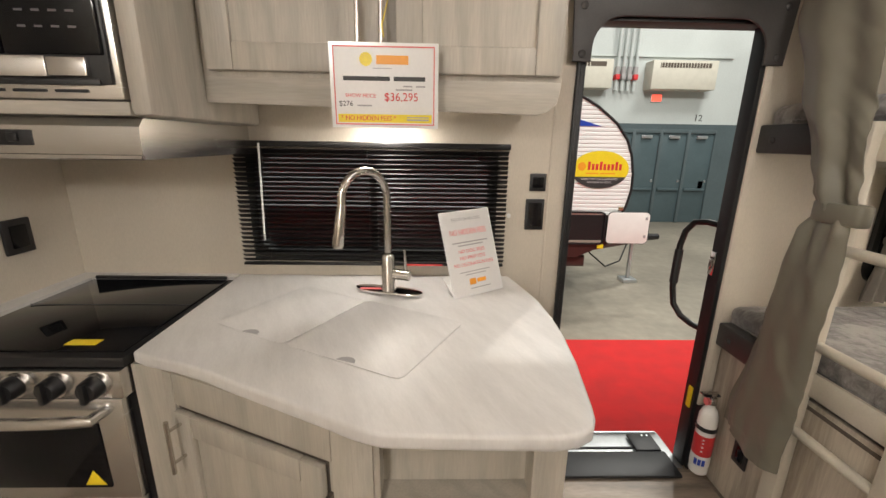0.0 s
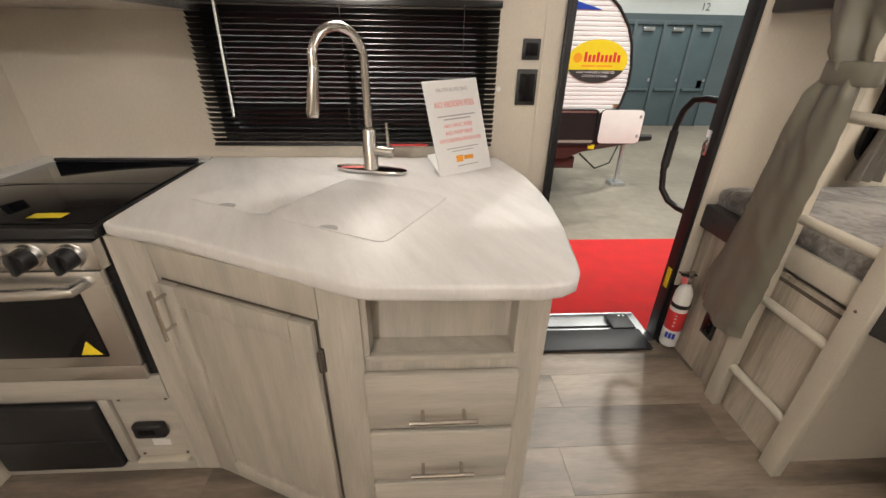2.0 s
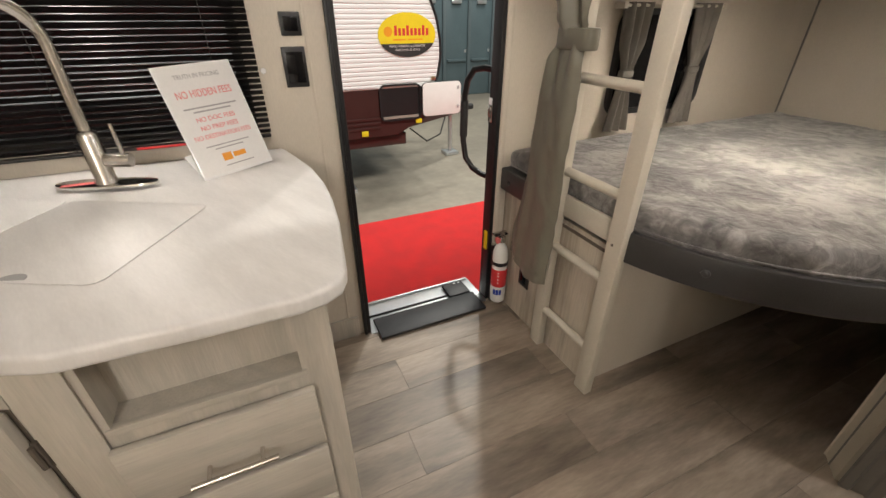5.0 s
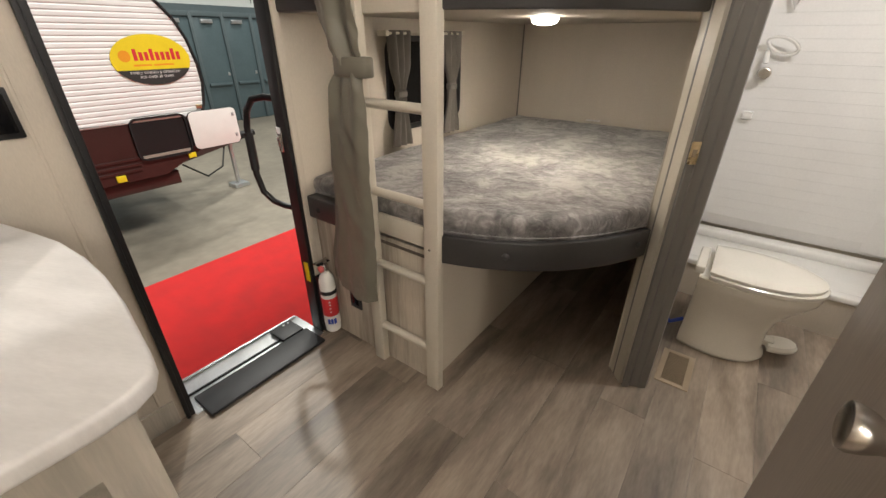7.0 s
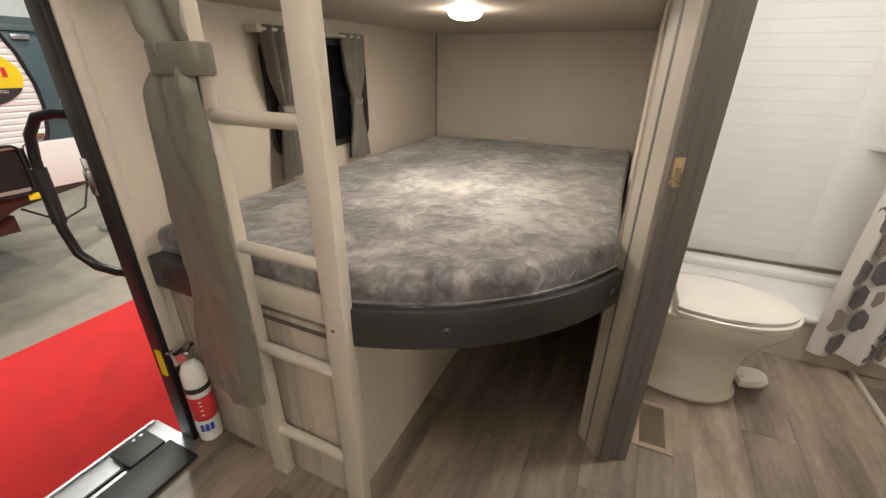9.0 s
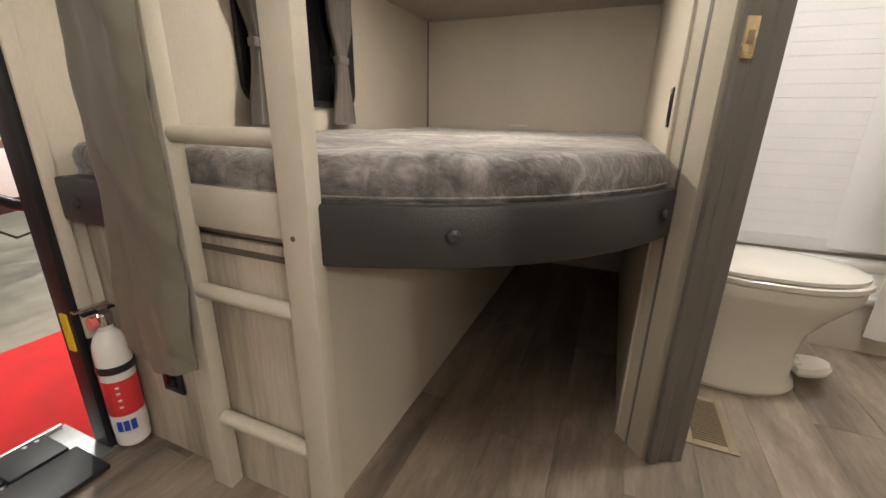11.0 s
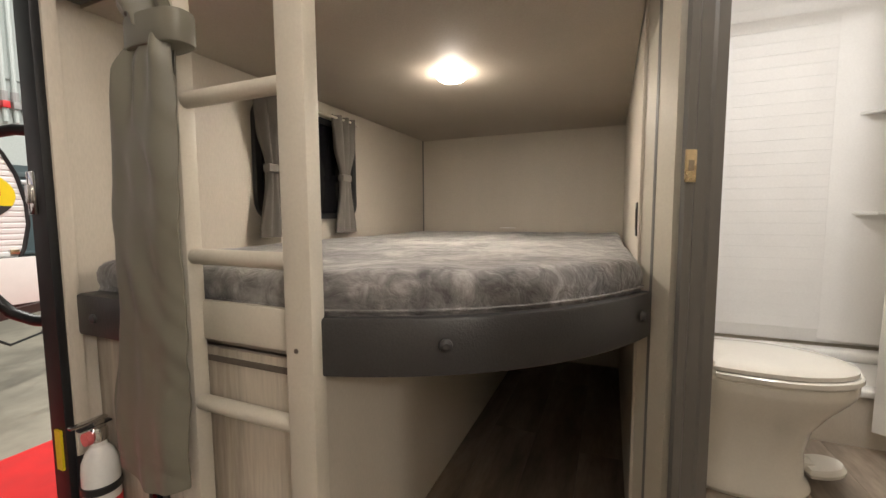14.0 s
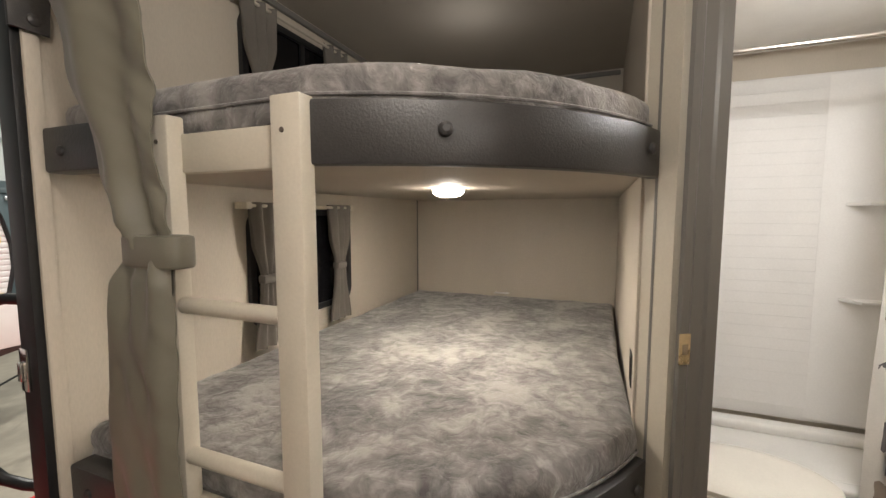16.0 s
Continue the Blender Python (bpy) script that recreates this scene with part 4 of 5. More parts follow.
def bunk(name, zb, z_apron0, z_apron1, z_deck, rail_z, label):
    root = thing(name, label, "bunk bed", group="bunk beds")
    deck = [(BF + 0.02, W - 0.004), (BF + 0.02, 0.80)] + bunk_front(0.02)[1:] + [(1.84, 0.248), (FAR - 0.004, 0.248), (FAR - 0.004, W - 0.004)]
    part("deck", bm_prism(deck, zb, z_deck, 0.002), M["deck"], root, "beige painted bunk board")
    apron = part("apron", sheet_along(bunk_front(0.008)[::-1], z_apron0, z_apron1, -0.026, 0.007), M["darkgrey"], root, "padded charcoal vinyl front band")
    pts = bunk_front(-0.022)
    for k in (4, 13):
        x, y = pts[k]
        ax, ay = pts[k - 1]
        bb = bm_turned([(0.013, 0), (0.012, 0.005), (0.006, 0.009)], 16)
        bb.transform(Matrix.Translation((x, y, (z_apron0 + z_apron1) / 2 + 0.005)) @ pose(0, 0, 0, 0, 0, math.degrees(math.atan2(y - ay, x - ax))) @ pose(0, 0, 0, 90))
        part("button", bb, M["darkgrey"], apron, "round upholstery button")
    pad = part("side_pad", bm_box(BF - 0.045, BF + 0.012, 1.225, 1.50, z_apron0 + 0.01, z_apron1 + 0.0, 0.008), M["darkgrey"], root, "short padded charcoal vinyl band")
    bb = bm_turned([(0.012, 0), (0.011, 0.005), (0.005, 0.008)], 16)
    bb.transform(pose(BF - 0.045, 1.43, (z_apron0 + z_apron1) / 2, 0, -90))
    part("button", bb, M["darkgrey"], pad)
    part("rail", bm_box(BF - 0.012, BF + 0.012, 0.842, 1.110, *rail_z, 0.004), M["cream"], root, "cream rail between the ladder posts")
    return root


bunk("bunk_bed", 0.635, 0.619, 0.730, 0.69, (0.655, 0.738), "built-in lower bunk with a bowed padded front")
bunk("bunk_bed", 1.418, 1.406, 1.516, 1.485, (1.404, 1.480), "built-in upper bunk with a bowed padded front")
mattress("mattress", 0.692, 0.808, "grey plush-covered mattress on the lower bunk", 1.7)
mattress("mattress", 1.487, 1.590, "grey plush-covered mattress on the upper bunk", 8.3)
lone("mattress_tag", bm_box(FAR - 0.09, FAR - 0.05, 0.86, 0.95, 0.83, 0.834, 0.001), M["paper"], "small white tag on the lower mattress", "tag")

bo = thing("bunk_outlet", "small dark outlet on the bunk side wall", "outlet")
part("plate", bm_box(1.885, 1.945, 0.2455, 0.2485, 0.855, 0.945, 0.001), M["black"], bo)
part("socket", bm_box(1.90, 1.93, 0.248, 0.2495, 0.87, 0.93, 0.0005), M["blackglass"], bo)

# box under the lower bunk and its panelled front
under = thing("storage_box", "panelled storage box below the lower bunk", "cabinet")
part("side_panel", bm_box(BF + 0.012, FAR - 0.004, 0.842, 0.858, 0.0, 0.634), M["wall"], under, "cream side panel")
part("front_panel", bm_box(BF, BF + 0.012, 0.842, W - 0.004, 0.0, 0.635), M["panelwood"], under, "plank-patterned wood front panel")
# Dark strip on the panel, standing in for the shaded gap below the rail.
part("shadow_rail", bm_box(BF - 0.004, BF - 0.0005, 0.86, 1.12, 0.606, 0.618), M["joint"], under)
out = thing("floor_outlet", "black outlet low in the bunk base", "outlet")
part("plate", bm_box(BF - 0.008, BF - 0.0005, 1.262, 1.335, 0.195, 0.30, 0.003), M["black"], out)
part("socket", bm_box(BF - 0.010, BF - 0.007, 1.28, 1.317, 0.215, 0.28, 0.002), M["blackglass"], out)

# ladder
lad = thing("bunk_ladder", "cream bunk ladder with round rungs", "ladder")
LX = BF - 0.022
part("post", bm_box(LX - 0.018, LX + 0.018, 0.788, 0.850, 0.0, 1.520, 0.004), M["cream"], lad)
part("post", bm_box(LX - 0.018, LX + 0.018, 1.100, 1.158, 0.0, 1.512, 0.004), M["cream"], lad)
for z in (0.203, 0.522, 0.832, 1.145):
    part("rung", bm_tube([(LX, 0.850, z), (LX, 1.100, z)], 0.0165, 14), M["cream"], lad, "round cream rung")
for y, z in ((0.825, 0.672), (0.825, 1.462), (1.13, 1.462)):
    bb = bm_turned([(0.005, 0), (0.004, 0.002)], 8)
    bb.transform(pose(LX - 0.018, y, z, 0, -90))
    part("screw", bb, M["joint"], lad)


def cloth_strip(rows, mat, name, parent, folds=4, thick=0.006, label=""):
    """Hanging cloth: rows of height, centre x, centre y, half width, depth of fold; the width runs along y."""
    bm = bmesh.new()
    cols = 36
    front, back = [], []
    for i, (z, cx, cy, hw, dep) in enumerate(rows):
        fr, bk = [], []
        for k in range(cols + 1):
            u = k / cols * 2 - 1
            f = dep * (math.sin(u * folds * math.pi * 0.5 + 0.35 * math.sin(z * 5)) + 0.25 * math.sin(u * 9 + z * 7))
            fr.append(bm.verts.new((cx + f - thick, cy + u * hw, z)))
            bk.append(bm.verts.new((cx + f + thick, cy + u * hw * 0.99, z)))
        front.append(fr)
        back.append(bk)
    for g, flip in ((front, False), (back, True)):
        for a, b in zip(g, g[1:]):
            for k in range(cols):
                q = (a[k], a[k + 1], b[k + 1], b[k])
                bm.faces.new(q[::-1] if flip else q)
    for i in range(len(rows) - 1):
        for k in (0, cols):
            bm.faces.new((front[i][k], front[i + 1][k], back[i + 1][k], back[i][k]))
    for i in (0, -1):
        for k in range(cols):
            bm.faces.new((front[i][k], front[i][k + 1], back[i][k + 1], back[i][k]))
    bmesh.ops.recalc_face_normals(bm, faces=bm.faces[:])
    ob = part(name, bm, mat, parent, label)
    for poly in ob.data.polygons:
        poly.use_smooth = True
    return ob


def glide(keys, n=44):
    """Smooth rows between key rows."""
    rows = []
    for k in range(n + 1):
        z = keys[0][0] + (keys[-1][0] - keys[0][0]) * k / n
        for a, b in zip(keys, keys[1:]):
            if b[0] <= z <= a[0] + 1e-9:
                t = (a[0] - z) / (a[0] - b[0])
                t = t * t * (3 - 2 * t)
                rows.append((z, *[p + (q - p) * t for p, q in zip(a[1:], b[1:])]))
                break
    return rows


def draped(keys, name, parent, seed, bulge=0.010, crease=0.004, rows_n=90, cols=44):
    """Soft cloth: key rows of height, edge y, other edge y, x of the cloth, fold depth; broad folds and small wrinkles."""
    bm = bmesh.new()
    rows = glide(keys, rows_n)
    faces = []
    for side in (0, 1):
        grid = []
        for z, ya, yb, cx, dep in rows:
            line = []
            for k in range(cols + 1):
                u = k / cols
                y = ya + (yb - ya) * u
                fold = dep * (math.sin(u * 7.0 + seed + 0.6 * math.sin(z * 2.6 + seed)) + 0.35 * math.sin(u * 15.0 + seed * 3 + 0.9 * math.sin(z * 2.0)))
                soft = bulge * math.sin(math.pi * u)
                w = crease * noise.noise(Vector((u * 1.6, z * 9 + u * 3, seed))) + crease * 0.8 * u * u * noise.noise(Vector((u * 1.2, z * 24 + u * 5, seed + 5)))
                hem = 0.0025 if 0.035 < z - rows[-1][0] < 0.045 else 0.0
                line.append(bm.verts.new((cx - soft - fold + w + hem + 0.0035 * side, y, z + 0.012 * math.sin(u * 5 + seed) * (z < rows[-1][0] + 0.02))))
            grid.append(line)
        faces.append(grid)
        for a, b in zip(grid, grid[1:]):
            for k in range(cols):
                bm.faces.new((a[k], a[k + 1], b[k + 1], b[k]))
    f, b = faces
    for k in (0, cols):
        for i in range(len(f) - 1):
            bm.faces.new((f[i][k], f[i + 1][k], b[i + 1][k], b[i][k]))
    for i in (0, -1):
        for k in range(cols):
            bm.faces.new((f[i][k], f[i][k + 1], b[i][k + 1], b[i][k]))
    bmesh.ops.recalc_face_normals(bm, faces=bm.faces[:])
    ob = part(name, bm, M["curtain"], parent)
    for poly in ob.data.polygons:
        poly.use_smooth = True
    return ob


cur = thing("privacy_curtain", "taupe bunk curtain tied back beside the ladder", "curtain")
draped([(TOP - 0.02, 1.42, 1.12, 1.215, 0.012), (1.85, 1.385, 1.112, 1.212, 0.013), (1.62, 1.315, 1.085, 1.208, 0.014), (1.40, 1.222, 1.058, 1.205, 0.016), (1.32, 1.190, 1.056, 1.206, 0.017), (1.255, 1.166, 1.062, 1.218, 0.012)], "upper_cloth", cur, 0.4, 0.028, 0.014)
draped([(1.262, 1.166, 1.062, 1.218, 0.012), (1.19, 1.192, 1.048, 1.204, 0.015), (1.06, 1.226, 1.044, 1.204, 0.009), (0.80, 1.245, 1.050, 1.204, 0.007), (0.37, 1.278, 1.062, 1.202, 0.009)], "lower_cloth", cur, 2.2, 0.026, 0.009)
draped([(1.258, 1.172, 1.075, 1.224, 0.004), (1.10, 1.225, 1.09, 1.226, 0.006), (0.85, 1.285, 1.11, 1.224, 0.008), (0.385, 1.362, 1.14, 1.222, 0.010)], "rear_cloth", cur, 5.1, 0.010, 0.006)
tie = [(1.221 + 0.034 * math.copysign(abs(math.cos(t)) ** 0.7, math.cos(t)), 1.105 + 0.078 * math.copysign(abs(math.sin(t)) ** 0.7, math.sin(t))) for t in [math.tau * k / 28 for k in range(28)]]
part("tieback", bm_prism(tie, 1.226, 1.286, 0.006), M["curtain"], cur, "broad taupe tieback band")

# bunk lamp
bl = thing("bunk_lamp", "round lit dome lamp under the upper bunk", "lamp")
bb = bm_turned([(0.046, 0), (0.046, 0.003), (0.044, 0.004)], 28)
bb.transform(pose(2.07, 0.845, 1.418, 180))
part("base", bb, M["white"], bl)
bb = bm_turned([(0.056, 0.002), (0.057, 0.010), (0.053, 0.020), (0.042, 0.028), (0.020, 0.033)], 28)
bb.transform(pose(2.07, 0.845, 1.418, 180))
dome = part("dome", bb, M["glow"], bl, "glowing frosted dome")
dome.visible_shadow = False


def bunk_window(name, x0, x1, z0, z1, label):
    r = thing(name, label, "window", kind="structure")
    part("window_frame", bm_rounded_ring(x0, x1, z0, z1, 0.07, 0.026, W - 0.020, W - 0.001), M["frame"], r)
    part("pane", bm_box(x0 + 0.02, x1 - 0.02, W - 0.009, W - 0.003, z0 + 0.02, z1 - 0.02), M["blackglass"], r, "dark glass pane")
    part("mullion", bm_box((x0 + x1) / 2 - 0.012, (x0 + x1) / 2 + 0.012, W - 0.018, W - 0.008, z0 + 0.02, z1 - 0.02, 0.002), M["frame"], r)
    return r


def tied_curtain(x, z_top, z_tie, z_bot, label):
    """A short window curtain, pinched by a band, hung from a thin rod."""
    r = thing("window_curtain", label, "curtain", group="bunk window curtains")
    keys = [(0.0, 0, 0, 0.078, 0.012), (-(z_top - z_tie) * 0.5, 0, 0, 0.068, 0.014), (-(z_top - z_tie), 0, 0, 0.030, 0.009), (-(z_top - z_tie) - 0.03, 0, 0, 0.034, 0.010), (-(z_top - z_bot), 0, 0, 0.072, 0.016)]
    ob = cloth_strip(glide(keys, 26), M["windowcurtain"], "cloth", r, 6, 0.003)
    ob.matrix_local = pose(x, W - 0.050, z_top, 0, 0, -90)
    bb = bm_box(x - 0.034, x + 0.034, W - 0.068, W - 0.032, z_tie - 0.022, z_tie + 0.010, 0.008)
    part("tieback", bb, M["windowcurtain"], r, "narrow pinched band")
    return r


bunk_window("window_2", 1.80, 2.42, 0.90, 1.345, "dark rounded window over the lower bunk")
bunk_window("window_3", 1.80, 2.42, 1.62, 2.045, "dark rounded window over the upper bunk")
for z in (1.355, 2.05):
    rd = thing("curtain_rod", "thin cream curtain rod on end brackets", "curtain rod", group="curtain rods")
    part("rod", bm_tube([(1.765, W - 0.050, z), (2.395, W - 0.050, z)], 0.006, 8), M["cream"], rd)
    for x in (1.768, 2.392):
        part("bracket", bm_box(x - 0.012, x + 0.012, W - 0.058, W - 0.001, z - 0.012, z + 0.012, 0.003), M["cream"], rd)
    zb = 0.835 if z < 2 else 1.62
    for x in (1.850, 2.287):
        tied_curtain(x, z + 0.012, z - 0.26, zb, "grey-brown window curtain tied in the middle")

# fire extinguisher
fe = thing("fire_extinguisher", "small white fire extinguisher with a black strap", "fire extinguisher", at=(1.238, 1.445, 0.03))
part("bottle", bm_turned([(0.030, 0.0), (0.037, 0.008), (0.038, 0.02), (0.038, 0.27), (0.036, 0.295), (0.028, 0.318), (0.017, 0.332), (0.016, 0.345)], 28), M["extwhite"], fe)
part("label", bm_turned([(0.0383, 0.10), (0.0388, 0.101), (0.0388, 0.20), (0.0383, 0.201)], 28), M["red"], fe, "red printed label")
part("label_foot", bm_turned([(0.0383, 0.045), (0.0387, 0.046), (0.0387, 0.096), (0.0383, 0.097)], 28), M["paper"], fe)
for k, ang in enumerate((-150, -128, -106)):
    bb = bm_box(-0.006, 0.006, -0.0402, -0.0385, 0.055, 0.085)
    bb.transform(pose(0, 0, 0, 0, 0, ang + 90))
    part("pictogram", bb, M["blue"], fe)
for z in (0.125, 0.145, 0.165, 0.182):
    bb = bm_join(*[bm_box(-0.004, 0.004, -0.0402, -0.0385, z, z + 0.005) for _ in (0,)])
    bb.transform(pose(0, 0, 0, 0, 0, -38))
    part("print_bar", bb, M["paper"], fe)
part("strap", bm_turned([(0.039, 0.222), (0.041, 0.224), (0.041, 0.240), (0.039, 0.242)], 28), M["black"], fe, "black rubber strap")
part("collar", bm_turned([(0.018, 0.345), (0.020, 0.350), (0.020, 0.372), (0.016, 0.378)], 16), M["chrome"], fe)
bb = bm_turned([(0.016, 0), (0.016, 0.012)], 16)
bb.transform(pose(-0.018, -0.004, 0.36, 0, -90))
part("gauge", bb, M["pink"], fe)
part("lever", bm_join(bm_box(-0.055, 0.02, -0.008, 0.008, 0.395, 0.401, 0.002), bm_box(-0.012, 0.012, -0.009, 0.009, 0.376, 0.396, 0.002)), M["steel"], fe)
part("lower_grip", bm_box(-0.04, 0.028, -0.009, 0.009, 0.382, 0.388, 0.002), M["black"], fe)
part("bracket", bm_box(-0.02, 0.02, 0.036, 0.074, -0.03, 0.30, 0.003), M["black"], fe)

# ---- bathroom ----
# post at the end of the partition, with the door trim on it
post = thing("door_2", "partition end post with taupe door trim", "door frame", kind="structure")
part("post", bm_prism([(1.838, 0.246), (1.758, 0.180), (1.770, 0.160), (1.84, 0.160)], -0.005, TOP - 0.002, 0.002), M["cream"], post, "cream laminate post")
part("trim", bm_prism([(1.768, 0.1595), (1.748, 0.168), (1.742, 0.160), (1.752, 0.142), (1.764, 0.138), (1.778, 0.112), (1.776, 0.104), (1.790, 0.080), (1.822, 0.078), (1.838, 0.120), (1.84, 0.1595)], 0.0, TOP - 0.002, 0.003), M["jamb"], post, "taupe moulded door trim")
part("seam", bm_prism([(1.803, 0.2184), (1.797, 0.2135), (1.798, 0.2122), (1.804, 0.2171)], 0.0, TOP - 0.002), M["jamb"], post, "thin taupe seam line")
st = thing("strike_plate", "small brass strike plate on the door post", "strike plate")
bb = bm_join(bm_box(-0.014, 0.014, -0.004, 0.0, -0.036, 0.036, 0.002))
bb.transform(pose(1.744, 0.152, 1.02, 0, 0, -60))
part("plate", bb, M["brass"], st)
bb = bm_box(-0.007, 0.007, -0.0055, -0.0035, -0.012, 0.012, 0.001)
bb.transform(pose(1.744, 0.152, 1.02, 0, 0, -60))
part("slot", bb, M["ventmetal"], st)
# bathroom door, open
bd = thing("bathroom_door", "open grey-brown wood bathroom door", "door")
hinge, free = Vector((1.275, -0.235)), Vector((0.715, -0.222))
ln = (hinge - free).length
dm = Matrix.Translation((free.x, free.y, 0)) @ pose(0, 0, 0, 0, 0, math.degrees(math.atan2(hinge.y - free.y, hinge.x - free.x)))
bb = bm_box(0, ln, -0.032, 0.0, 0.012, 1.98, 0.003)
bb.transform(dm)
M["doorwood"] = material("grey_brown_door_wood", (0.22, 0.185, 0.155), 0.4, vary=0.10, scale=4, fine=30, bump=0.06, stretch=(6, 6, 0.5))
part("leaf", bb, M["doorwood"], bd)
bb = bm_turned([(0.033, 0), (0.032, 0.006), (0.022, 0.011), (0.014, 0.018), (0.013, 0.030), (0.017, 0.046), (0.024, 0.062), (0.028, 0.076), (0.027, 0.084), (0.020, 0.087)], 24)
bb.transform(dm @ pose(0.078, 0.0, 0.945, -90) @ Matrix.Diagonal((1.1, 1.1, 0.92, 1)))
part("knob", bb, M["nickel"], bd, "satin nickel door knob")
# tub and shower surround
TX = 2.70
tub = thing("bathtub", "white moulded bathtub with a low front", "bathtub")
part("front", bm_box(TX + 0.012, TX + 0.03, -1.20, 0.160, 0.0, 0.20), M["wall"], tub, "beige front panel")
part("rim", bm_box(TX, TX + 0.07, -1.20, 0.160, 0.20, 0.232, 0.010, 3), M["white"], tub)
part("floor", bm_box(TX + 0.07, FAR - 0.03, -1.20, 0.160, 0.06, 0.215, 0.01), M["white"], tub)
part("back_rim", bm_box(FAR - 0.12, FAR - 0.03, -1.20, 0.160, 0.205, 0.262, 0.02, 4), M["white"], tub)
sur = thing("shower_surround", "white shower wall panels moulded with long grooves", "shower wall")
part("rear_panel", bm_box(FAR - 0.018, FAR - 0.002, -1.22, 0.162, 0.27, 2.0, 0.004), M["shower"], sur)
part("side_panel", bm_box(TX + 0.02, FAR - 0.02, 0.148, 0.162, 0.27, 2.0, 0.004), M["shower"], sur)
row = mesh_of("moulded_plank", bm_box(FAR - 0.0200, FAR - 0.0184, -0.6595, 0.146, 0.0, 0.0584, 0.0007, 1), M["shower"])
for k in range(28):
    o = new("moulded_plank", row)
    o.parent = sur
    o.location = (0, 0, 0.335 + 0.059 * k)
part("corner_column", bm_prism([(FAR - 0.0185, -0.655), (FAR - 0.024, -0.70), (FAR - 0.040, -0.76), (FAR - 0.060, -1.2), (FAR - 0.0185, -1.2)], 0.29, 1.985), M["shower"], sur)
for z in (0.92, 1.38):
    part("shelf", bm_prism([(FAR - 0.026, -0.74), (FAR - 0.12, -0.80), (FAR - 0.12, -1.10), (FAR - 0.026, -1.2)], z - 0.015, z, 0.004), M["shower"], sur, "moulded corner shelf")
structure("skylight_trim", bm_box(2.5, FAR - 0.14, -1.0, 0.10, TOP - 0.04, TOP - 0.004, 0.012), M["white"], "white moulded bathroom skylight surround", "ceiling trim")
sh = thing("shower_head_set", "white hand shower with hose on the wall", "shower")
part("valve", bm_tube([(FAR - 0.02, 0.045, 1.17), (FAR - 0.05, 0.045, 1.17), (FAR - 0.055, 0.045, 1.17), (FAR - 0.10, 0.045, 1.17)], [0.032, 0.03, 0.02, 0.024], 18), M["nickel"], sh, "chrome valve knob")
hz = [(FAR - 0.07 - 0.02 * math.sin(math.tau * k / 28), 0.005 - 0.068 * math.cos(math.tau * k / 28), 1.305 + 0.042 * math.sin(math.tau * k / 28 - 0.5)) for k in range(28)]
part("hose", bm_tube(hz, 0.008, 10, True), M["white"], sh)
part("hose_drop", bm_tube([(FAR - 0.03, 0.045, 1.88), (FAR - 0.05, 0.04, 1.66), (FAR - 0.055, 0.03, 1.52), (FAR - 0.055, 0.012, 1.475), (FAR - 0.055, -0.008, 1.52), (FAR - 0.05, -0.012, 1.70), (FAR - 0.03, 0.0, 1.9)], 0.009, 10), M["white"], sh)
part("spout", bm_tube([(FAR - 0.02, 0.06, 1.28), (FAR - 0.06, 0.06, 1.275), (FAR - 0.075, 0.055, 1.22)], 0.011, 10), M["white"], sh)
part("bracket", bm_box(FAR - 0.055, FAR - 0.019, 0.03, 0.08, 0.93, 0.97, 0.008), M["white"], sh)
# shower curtain with hexagon print
sc = thing("shower_curtain", "white shower curtain printed with grey hexagons", "shower curtain")
rows = glide([(1.95, TX - 0.03, -0.78, 0.12, 0.02), (1.0, TX - 0.035, -0.76, 0.13, 0.025), (0.09, TX - 0.04, -0.76, 0.14, 0.025)], 40)
cloth_strip(rows, M["curtainwhite"], "cloth", sc, 4, 0.002)


def on_curtain(u, z):
    t = (1.95 - z) / 1.86
    hw, dep = 0.12 + 0.02 * t, 0.02 + 0.005 * t
    f = dep * (math.sin(u * 2 * math.pi + 0.35 * math.sin(z * 5)) + 0.25 * math.sin(u * 9 + z * 7))
    return (TX - 0.034 + f - 0.014, -0.77 + u * hw, z)


for r in range(16):
    for c in range(4):
        u, z = -0.75 + c * 0.62 + (0.31 if r % 2 else 0), 0.16 + 0.116 * r
        if abs(u) > 0.98:
            continue
        hb = bmesh.new()
        ring = [hb.verts.new(on_curtain(max(-1, min(1, u + 0.27 * math.cos(radians(30 * k + 30)) * (1 if k % 2 == 0 else 0.866))), z + 0.060 * math.sin(radians(30 * k + 30)) * (1 if k % 2 == 0 else 0.866))) for k in range(12)]
        mid = hb.verts.new(on_curtain(u, z))
        for k in range(12):
            hb.faces.new((ring[k], ring[(k + 1) % 12], mid))
        part("hexagon", hb, M["hexgrey"] if (r + c) % 3 else M["hextan"], sc)
part("curtain_rod", bm_tube([(TX - 0.034, -1.24, 1.96), (TX - 0.034, 0.16, 1.96)], 0.012, 12), M["nickel"], sc)
# toilet: bowl, seat and lid, back to the partition
to = thing("toilet", "bone-white pedal-flush trailer toilet with a closed lid", "toilet", at=(2.345, -0.01, 0.0))


def oval(cx, cy, hw, hl, back, n=40):
    """Plan of a bowl: round at the front (-y), blunter at the back."""
    pts = []
    for k in range(n):
        t = math.tau * k / n
        x, y = hw * math.sin(t), -hl * math.cos(t)
        if y > 0:
            x = hw * math.copysign(abs(math.sin(t)) ** 0.55, math.sin(t))
            y = min(y, back)
        pts.append((cx + x, cy + y))
    return pts


